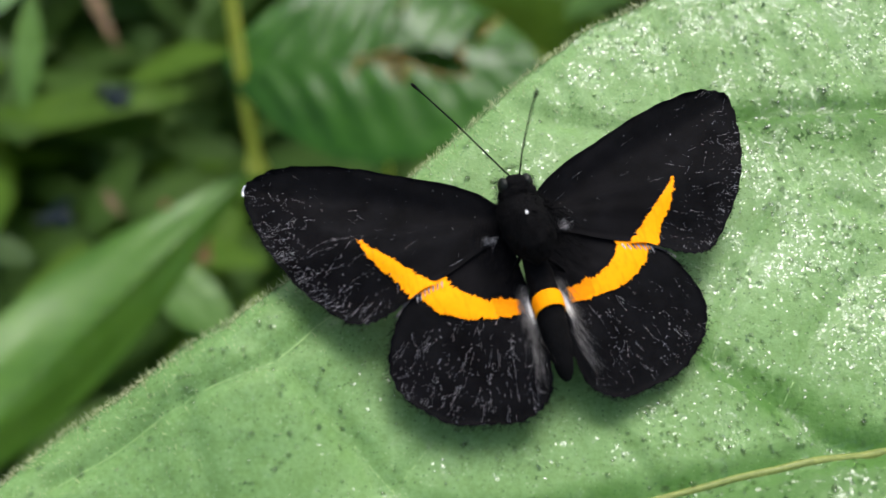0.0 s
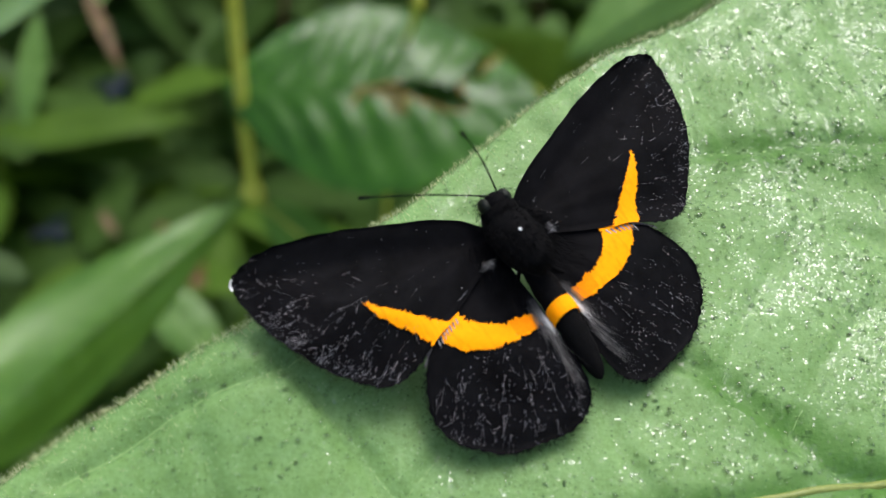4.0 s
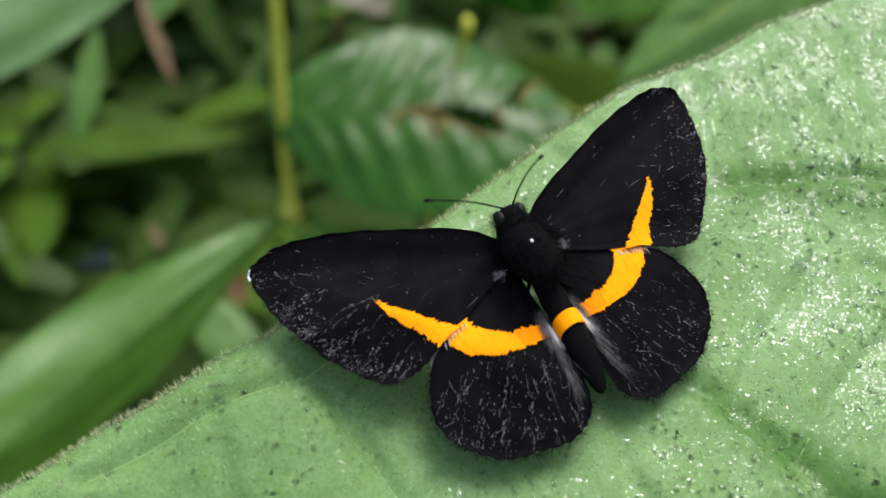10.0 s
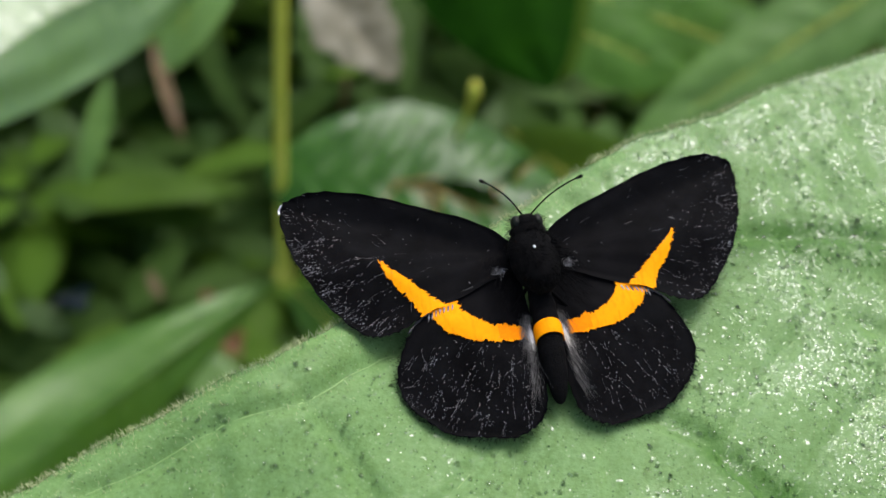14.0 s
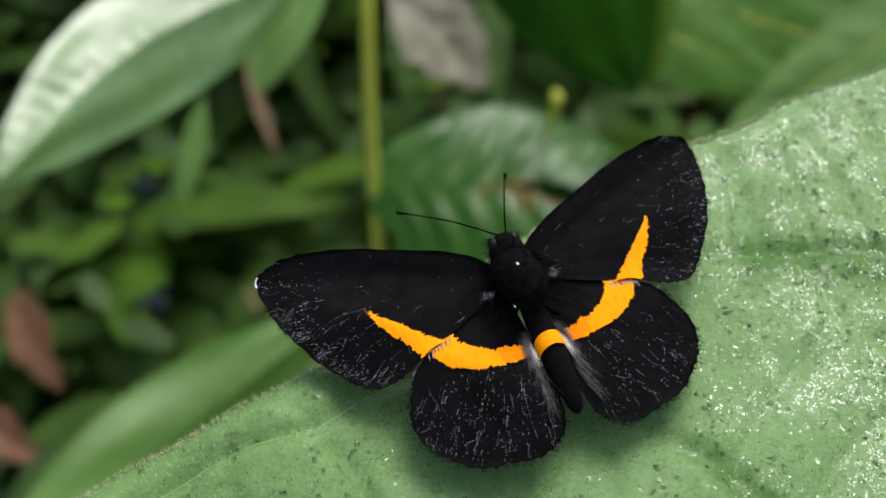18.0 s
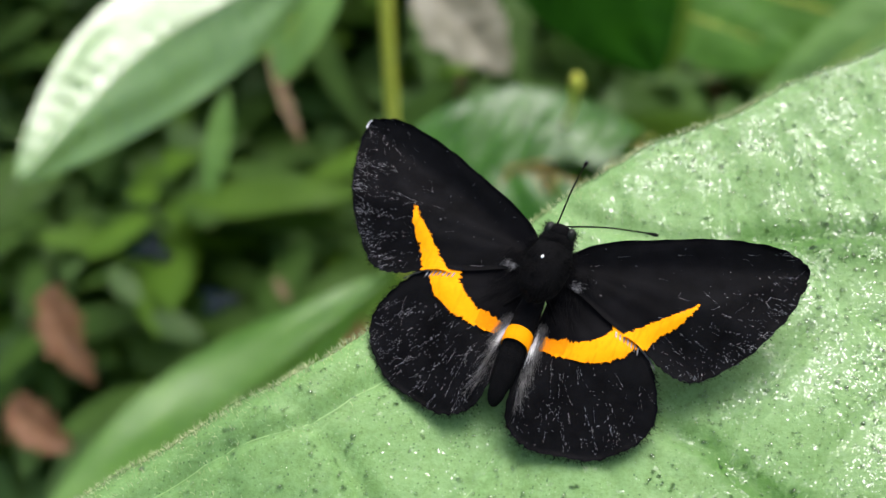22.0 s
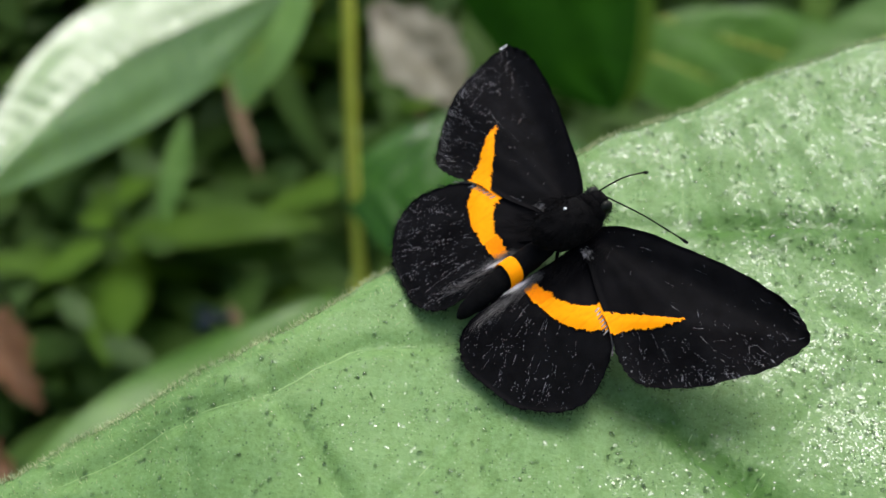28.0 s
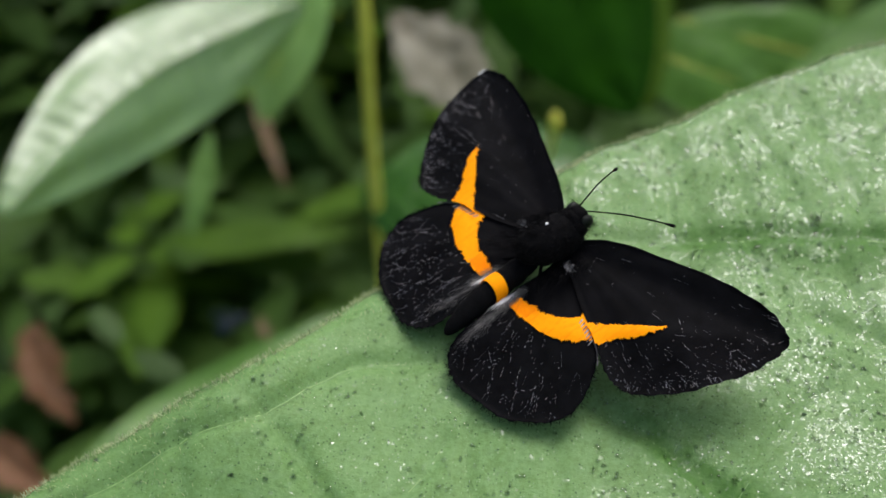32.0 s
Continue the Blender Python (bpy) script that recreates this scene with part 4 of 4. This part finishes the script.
for base, tip, w, k in (((-21.7, 25.9, -29.9), (-19.7, 22.9, -32.9), 1.9, 5), ((-23.2, 22.4, -33.4), (-20.6, 20.9, -35.0), 2.0, 6), ((-10.5, 29.5, -33.5), (-8.5, 27.5, -35.5), 1.6, 8), ((-22, 18.0, -38.0), (-26, 15.0, -41.0), 3.0, 9)):
    big_leaf("withered_leaf", "withered pinkish brown leaf caught among green plants", base, tip, (0.1 + 0.1 * (k - 6), -0.6, 0.75), w, M_DEAD, M_TWIG, 0.05, fat=0.36 + 0.05 * (k - 5), fold=0.45, droop=0.15, ribs=5, relief=0.03, wavy=0.6, seed=k, sway=0.05, twist=0.4)
for base, tip, w in (((-17.0, 25.0, -30.3), (-14.6, 23.9, -30.4), 1.5), ((-20.2, 28.6, -31.6), (-18.5, 27.0, -32.0), 1.4)):
    big_leaf("grey_leaf", "small pale greyish leaf among low plants", base, tip, (0.15, -0.2, 0.95), w * 0.8, M_UNDERLIGHT, M_UNDERLIGHT, fat=0.5, fold=0.1, ribs=6, relief=0.004)

big_leaf("bleached_leaf", "crumpled beige dead leaf behind the green stem", (-7.6, 40.8, -23.6), (-2.6, 37.6, -26.6), (0.1, -0.4, 0.9), 3.8, M_BEIGE, M_TWIG, 0.05, fat=0.5, fold=0.4, droop=0.1, ribs=4, relief=0.04, wavy=0.4, seed=9)


def blue_fly(label):
    """A bluish black fly, head along +y, feet at z = 0."""
    bug = tagged(new("fly"), label, "fly", "flies among the plants")
    raw("abdomen", *ellipsoid((0, -0.24, 0.3), (0.21, 0.33, 0.2), 16, 12, 0.04), M_FLYBLUE, bug, "metallic blue abdomen")
    raw("thorax", *ellipsoid((0, 0.16, 0.34), (0.2, 0.24, 0.2), 16, 10, 0.04), M_FLYBLUE, bug)
    raw("head", *ellipsoid((0, 0.43, 0.32), (0.16, 0.1, 0.14), 14, 10), M_EYE, bug)
    for side in (-1, 1):
        raw("eye", *ellipsoid((side * 0.11, 0.46, 0.34), (0.08, 0.09, 0.11), 12, 8), M_EYE, bug)
        v, f = blade_mesh(0.85, 0.34, fat=0.6, fold=0.05, droop=0.05, ribs=5, relief=0.006, nu=12, nv=6)
        m = pose(side * 0.12, 0.18, 0.5, 4, 0, 180 + side * 24)
        raw("wing", [tuple(m @ Vector(q)) for q in v], f, M_FLYWING, bug, "smoky clear wing")
        for y0, y1 in ((0.28, 0.5), (0.14, 0.12), (0.02, -0.3)):
            raw("leg", *tube([(side * 0.12, y0, 0.24), (side * 0.34, (y0 + y1) / 2, 0.3), (side * 0.46, y1, 0.0)], [0.03, 0.022, 0.012], 5), M_EYE, bug)
    for piece in bug.children:
        piece.data.transform(Matrix.Scale(1.35, 4))
    return bug


roaming_fly = blue_fly("small metallic blue fly hovering before the undergrowth")
resting_fly = blue_fly("small dark blue fly crawling over low leaves")

# the undergrowth: many low plants on the forest floor
SHAPES = []
for k, (l, w, fat, fold, droop) in enumerate(((7.5, 2.2, 0.45, 0.2, 0.12), (6.0, 2.3, 0.5, 0.15, 0.2), (8.5, 1.7, 0.4, 0.25, 0.25), (6.0, 2.7, 0.45, 0.1, 0.1), (7.5, 3.1, 0.5, 0.12, 0.25))):
    v, f = blade_mesh(l, w, fat=fat, fold=fold, droop=droop, ribs=8, relief=0.006, nu=14, nv=6, seed=k)
    for mat in (M_UNDER, M_DARKLEAF, M_UNDERLIGHT, M_MIDLEAF):
        me = bpy.data.meshes.new("leaf")
        me.from_pydata([(x * C, y * C, z * C) for x, y, z in v], [], f)
        me.polygons.foreach_set("use_smooth", [True] * len(me.polygons))
        me.materials.append(mat)
        SHAPES.append(me)

GROUND = -66.0


def plant(x, y, top, leaves, tone):
    p = tagged(new("undergrowth_plant"), ("lush green leafy plant on the forest floor", "deep green leafy plant in shade", "bright green leafy plant on the forest floor")[tone], "plant", "undergrowth")
    p.location = (x * C, y * C, GROUND * C)
    h = top - GROUND
    lean = Vector((rnd.uniform(-5, 5), rnd.uniform(-5, 2), 0))
    line = [lean * (i / 8) ** 2 + Vector((0, 0, h * i / 8)) for i in range(9)]
    raw("stem", *tube(line, [0.3 - 0.022 * i for i in range(9)], 6), M_UNDERLIGHT if rnd.random() < 0.8 else M_TWIG, p)
    for i in range(leaves):
        u = 1 - 0.6 * (i / leaves) ** 1.3
        at = lean * u * u + Vector((0, 0, h * u))
        kind = rnd.choice(((0, 2, 0), (1, 0), (2, 0, 0))[tone])
        ob = new("leaf", SHAPES[rnd.randrange(5) * 4 + kind])
        ob.parent = p
        turn = i * 137.5 + rnd.uniform(-25, 25)
        ob.matrix_basis = Matrix.Translation(at * C) @ pose(0, 0, 0, rnd.uniform(-35, 30), rnd.uniform(-25, 25), turn) @ Matrix.Scale(rnd.uniform(0.6, 1.25), 4)


rnd.seed(11)
count = 0
while count < 290:
    x, y = (rnd.uniform(-48, 45), rnd.uniform(8, 105)) if count < 150 else (rnd.uniform(-42, 4), rnd.uniform(18, 66))
    top = min(-16.0, -50 + max(0, y - 10) * 0.62) - rnd.uniform(0, 14)
    depth = 0.71 * (y + 6.8) - 0.70 * (top - 7.8)
    if depth < (60 if x > -4 else 54) or top < GROUND + 8:
        continue
    plant(x, y, top, rnd.randrange(18, 25), rnd.choice((0, 1, 1, 1, 2)))
    count += 1

# a low, dense cover added between the plants; its light green imitates haze in gaps
cover_rnd = random.Random(23)
verts, faces = [], []
blades = [blade_mesh(l, w, fold=0.15, droop=0.2, nu=6, nv=4, seed=k) for k, (l, w) in enumerate(((5.0, 2.0), (6.5, 2.4), (4.2, 2.2)))]
for i in range(8600):
    x, y = (cover_rnd.uniform(-58, 52), cover_rnd.uniform(2, 120)) if i < 5200 else (cover_rnd.gauss(-3, 75), cover_rnd.gauss(90, 70))
    if i >= 5200 and y < 70 and abs(x) < 62:
        continue
    top = min(-24.0, -58 + max(0, y - 4) * 0.55) if i < 5200 else GROUND + 4 + 34 * math.exp(-((x + 3) ** 2 + (y - 80) ** 2) / 9000)
    v, f = blades[i % 3]
    m = pose(x, y, top - cover_rnd.uniform(0, 7), cover_rnd.uniform(-35, 35), cover_rnd.uniform(-35, 35), cover_rnd.uniform(0, 360))
    b = len(verts)
    verts += [tuple(m @ Vector(q)) for q in v]
    faces += [tuple(b + q for q in g) for g in f]
tagged(raw("ground_cover", verts, faces, M_COVER), "dense low green leaves added to lighten the gaps under the taller plants", "ground cover", kind="stuff")

# forest floor
n = 70
xs = [math.copysign(abs(q) ** 3 * 4000, q) for q in np.linspace(-1, 1, n)]
verts = [(x, y, GROUND + (1.8 * noise.fractal(Vector((x * 0.05, y * 0.05, 0)), 0.9, 2, 4) if abs(x) < 300 and abs(y) < 300 else 0)) for x in xs for y in xs]
ground = raw("ground", verts, grid_faces(n, n), M_SOIL)
tagged(ground, "dark forest soil with scattered litter", "ground", kind="structure")
verts, faces = [], []
for i in range(420):
    x, y = rnd.uniform(-70, 60), rnd.uniform(5, 130)
    v, f = blade_mesh(rnd.uniform(4, 8), rnd.uniform(2, 3.5), fold=0.3, droop=0.2, nu=6, nv=4, wavy=0.2, seed=i)
    m = pose(x, y, GROUND + 1.6, rnd.uniform(-25, 25), rnd.uniform(-25, 25), rnd.uniform(0, 360))
    b = len(verts)
    verts += [tuple(m @ Vector(q)) for q in v]
    faces += [tuple(b + q for q in g) for g in f]
tagged(raw("leaf_litter", verts, faces, M_DEAD), "brown fallen leaves on the forest floor", "leaf litter", kind="stuff")


# ---- what moves: the butterfly turns on its leaf and feels about with its antennae ----
def stand(x, y, z, yaw, pitch, roll):
    return pose(x * C, y * C, z * C) @ pose(0, 0, 0, 0, 0, yaw) @ pose(0, 0, 0, pitch, 0, 0) @ pose(0, 0, 0, 0, roll, 0)


FLY = [
    (0, 0.0726, -0.4849, 0.3292, 12.29, -2.15, 0.19),
    (0.5, 0.0689, -0.5117, 0.3680, 13.00, 1.02, -0.72),
    (1, 0.0567, -0.5247, 0.3905, 13.39, 1.57, -1.26),
    (1.5, 0.0444, -0.5282, 0.3808, 16.57, 0.72, -3.50),
    (2, 0.0047, -0.5361, 0.4145, 25.88, 0.72, -3.96),
    (2.5, -0.0125, -0.5098, 0.4139, 30.50, 0.93, -3.13),
    (3, -0.0154, -0.4927, 0.3816, 31.88, 1.53, -3.73),
    (3.5, -0.0290, -0.4687, 0.3627, 32.66, 2.48, -4.33),
    (5.5, -0.0760, -0.3667, 0.2988, 34.47, -2.39, -4.69),
    (6, -0.0783, -0.3804, 0.3223, 34.60, -1.80, -4.28),
    (6.5, -0.0851, -0.4016, 0.3485, 34.89, -1.67, -3.61),
    (7, -0.0874, -0.4064, 0.3517, 34.87, -1.93, -3.62),
    (7.5, -0.0924, -0.4055, 0.3500, 34.85, -2.13, -3.02),
    (8, -0.0924, -0.4117, 0.3654, 34.92, -0.80, -2.48),
    (8.5, -0.0928, -0.4198, 0.3787, 35.04, -0.52, -2.66),
    (9, -0.0947, -0.4424, 0.4185, 35.09, -0.32, -2.51),
    (9.5, -0.0919, -0.4441, 0.4385, 35.26, -0.60, -2.29),
    (10, -0.0902, -0.4003, 0.4026, 31.30, -0.05, -2.62),
    (10.5, -0.0956, -0.3107, 0.3232, 24.01, -0.06, -2.59),
    (11, -0.0786, -0.2477, 0.3040, 16.75, 2.64, -2.00),
    (11.5, -0.0656, -0.1841, 0.3029, 13.62, 1.88, -1.93),
    (12, -0.0704, -0.1066, 0.3226, 10.90, 2.16, -1.66),
    (12.5, -0.0626, -0.0720, 0.3094, 11.62, 1.03, -0.80),
    (13, -0.0627, -0.0366, 0.2818, 10.35, -0.29, -1.04),
    (13.5, -0.0920, 0.0091, 0.2788, 12.60, -0.80, -1.04),
    (15.5, -0.1875, 0.0519, 0.3808, 20.24, -4.83, -6.01),
    (16, -0.2272, 0.0066, 0.4413, 27.79, -2.16, -6.87),
    (16.5, -0.2352, -0.0273, 0.4744, 29.75, -3.29, -6.86),
    (17, -0.2388, -0.0412, 0.4806, 28.56, -2.81, -5.25),
    (17.5, -0.2454, -0.0643, 0.4858, 27.97, -3.29, -4.11),
    (18, -0.2480, -0.0791, 0.5046, 27.46, -3.54, -3.14),
    (18.5, -0.2261, -0.0834, 0.5007, 21.75, -2.28, -1.89),
    (19, -0.2005, -0.0408, 0.4427, 7.30, 3.26, 1.57),
    (19.5, -0.1971, -0.0392, 0.4509, 4.67, 4.90, 2.58),
    (20, -0.1955, -0.0372, 0.4463, 3.57, 3.70, 2.56),
    (20.5, -0.1639, -0.0284, 0.4324, -6.27, 3.49, 4.87),
    (21, -0.1568, 0.0210, 0.3975, -14.85, 1.02, 4.63),
    (21.5, -0.1430, 0.0138, 0.4096, -17.67, 2.42, 5.26),
    (22, -0.1447, 0.0055, 0.4112, -18.23, 2.46, 5.40),
    (22.5, -0.1401, -0.0202, 0.4373, -20.30, 3.31, 6.54),
    (23, -0.1337, -0.0269, 0.4578, -25.73, 1.78, 6.64),
    (23.5, -0.1122, -0.0320, 0.5559, -32.45, 4.60, 3.75),
    (24, 0.0106, 0.0260, 0.5636, -40.11, 4.49, 2.67),
    (24.5, 0.1832, 0.2164, 0.5146, -47.73, 3.56, 7.21),
    (25, 0.2080, 0.2291, 0.5249, -50.00, 2.70, 6.20),
    (25.5, 0.2191, 0.2279, 0.5519, -50.39, 6.32, 8.38),
    (27.5, 0.2613, 0.2945, 0.4936, -50.94, 1.24, 6.33),
    (28, 0.2567, 0.3381, 0.4629, -49.74, -0.17, 6.94),
    (28.5, 0.2571, 0.3331, 0.4770, -49.81, -0.15, 6.90),
    (29, 0.2548, 0.3455, 0.4513, -49.67, -0.71, 6.39),
    (29.5, 0.2542, 0.3486, 0.4523, -49.65, -0.79, 6.68),
    (30, 0.2446, 0.3593, 0.4420, -48.19, -1.00, 6.54),
    (30.5, 0.2433, 0.3582, 0.4518, -47.84, -1.70, 5.91),
    (31, 0.2458, 0.3570, 0.4434, -47.95, -2.21, 5.43),
    (31.5, 0.2435, 0.3743, 0.4345, -47.67, -3.23, 5.67),
    (32, 0.2447, 0.3863, 0.4317, -47.93, -2.45, 6.26),
]
# left antenna: seconds, its heading and its rise in degrees
LEFT = [(0, 25.7, 6.3), (1, 100.4, 27.5), (2, 114.8, 36.5), (3, 94.1, 24.8), (5.5, 76.3, 38.8), (6, 74.5, 41.4), (7, 69.5, 41.5), (8, 73.2, 42.4), (9, 92.1, 34.4), (10, 106.9, 42.3), (11, 96.0, 56.6), (12, 136.9, 51.3), (13, 128.4, 53.4), (15.5, 148.4, 43.6), (16.5, 125.4, 37.1), (17, 103.6, 31.2), (18, 103.4, 40.5), (19, 155.0, 54.1), (20, 165.0, 64.8), (21, -145.7, 67.8), (22, -140.2, 72.4), (23, -128.9, 53.3), (24, -113.0, 47.8), (25, -92.0, 52.0), (28, -112.0, 54.0), (29, -100.0, 58.0), (30, -140.0, 56.0), (31, -128.0, 50.0), (32, -116.0, 60.0)]
# right antenna: seconds, its heading and its rise in degrees
RIGHT = [(0, 167.1, 74.8), (1, 145.4, 67.8), (2, 119.4, 59.9), (3, 103.2, 63.1), (5.5, 106.5, 73.6), (6, 107.7, 75.6), (7, 95.2, 77.0), (8, 105.7, 76.8), (9, 112.7, 70.2), (10, 162.8, 64.6), (11, -167.9, 54.1), (12, -175.8, 51.5), (13, -168.5, 62.3), (15.5, 170.1, 43.8), (16.5, 145.2, 49.6), (17, 146.7, 60.1), (18, 158.4, 64.5), (19, -141.1, 55.6), (20, -130.0, 55.7), (21, -131.8, 42.2), (22, -119.5, 40.4), (23, -137.9, 44.0), (24, -122.0, 38.0), (25, -98.0, 32.0), (28, -100.4, 27.7), (29, -90.0, 30.0), (30, -114.0, 36.0), (31, -98.0, 34.0), (32, -94.0, 36.0)]


# the slender plant sways a little: seconds, sideways and towards the eye's lower edge, in centimetres
SWAY = [(0, 0.36, 0.0), (1.5, 0.36, 0.0), (3, 0.36, 0.02), (3.5, 0.33, 0.02), (5.5, 0.1, 0.06), (6, 0.06, 0.06), (9, 0.0, 0.0), (11, -0.04, 0.06), (12, -0.08, 0.16), (13.5, -0.2, 0.42), (15.5, -0.1, 0.36), (17, -0.04, 0.2), (19, 0.0, 0.1), (22, 0.0, 0.0), (25, 0.05, -0.22), (28, -0.05, -0.3), (32, -0.05, -0.25)]
# the hovering fly, then the crawling one: seconds, place in centimetres, heading
ROAM = [(0, -10.78, 27.2, -25.24, 60), (1, -10.97, 27.43, -25.19, 70), (2, -11.07, 27.46, -24.95, 60), (3, -10.99, 27.89, -24.75, 40), (3.5, -11.1, 27.86, -24.73, 0), (5.5, -8.44, 28.87, -23.12, -50),
        (6, -8.55, 28.92, -22.97, -50), (6.5, -7.8, 29.06, -22.67, -60), (7, -7.65, 29.04, -22.64, -30), (7.5, -7.43, 29.92, -21.69, -10), (8.5, -5.94, 31.98, -19.93, -10), (12, -5.45, 34.34, -17.16, 60),
        (14, -14.0, 33.5, -17.5, 120), (15, -20.01, 27.96, -22.82, 190), (15.5, -16.2, 27.7, -22.89, 250), (16, -14.61, 27.54, -22.78, 250), (16.5, -13.92, 27.25, -22.6, 230), (17, -14.72, 26.13, -23.29, 180),
        (17.5, -15.44, 25.56, -23.4, 200), (18, -14.67, 25.37, -23.38, 250), (18.5, -15.73, 25.53, -22.91, 270), (19, -15.85, 25.59, -22.77, 270), (20, -16.38, 25.48, -22.42, 260), (20.5, -15.68, 23.79, -24.02, 210),
        (21.5, -14.89, 23.38, -24.85, 240), (22.5, -15.22, 22.91, -25.0, 250), (23, -14.9, 23.08, -24.98, 260), (23.5, -13.72, 23.27, -24.96, 270), (24, -13.6, 23.4, -25.26, 280), (24.5, -10.03, 25.57, -23.59, 300),
        (25, -5.34, 28.62, -20.95, 320), (25.5, -5.31, 31.7, -17.89, 360), (26.5, -4.94, 34.32, -15.23, 360), (32, -5.66, 34.88, -14.06, 380)]
CRAWL = [(0, -13.8, 25.25, -30.0, 100), (9, -13.73, 25.28, -29.79, 100), (10, -13.86, 24.66, -30.29, 110), (11, -13.2, 24.77, -30.23, 60), (11.5, -14.47, 24.75, -30.41, 90), (13.5, -14.76, 24.77, -30.2, 90),
         (16, -14.4, 24.84, -29.72, 100), (17, -15.26, 24.62, -29.03, 110), (19, -15.24, 23.94, -28.61, 60), (20, -15.76, 23.65, -28.42, 20), (21, -14.72, 23.94, -28.34, -40), (22, -13.31, 23.96, -28.64, -70),
         (23, -13.12, 24.14, -28.39, -60), (24, -12.38, 24.38, -28.65, -60), (25, -11.93, 24.53, -28.83, -70), (28, -11.93, 24.64, -28.7, -70), (32, -12.16, 24.59, -28.08, -60)]


def motions():
    walk(fly, [(t, stand(*row)) for t, *row in FLY])
    for feeler, rows, side in zip(feelers, (LEFT, RIGHT), (-1, 1)):
        walk(feeler, [(t, pose(side * 0.04 * C, 0.53 * C, 0.405 * C) @ pose(0, 0, 0, 0, 0, turn) @ pose(0, 0, 0, rise, 0, 0)) for t, turn, rise in rows])

    for ob in (stem, long_leaf, young_leaf, torn_leaf):
        rest = ob.matrix_basis.copy()
        walk(ob, [(t, pose(dx * C, -0.76 * k * C, -0.65 * k * C) @ rest) for t, dx, k in SWAY])
    for bug, rows in ((roaming_fly, ROAM), (resting_fly, CRAWL)):
        walk(bug, [(t, pose(x * C, y * C, z * C, 0, 0, turn)) for t, x, y, z, turn in rows])


motions()
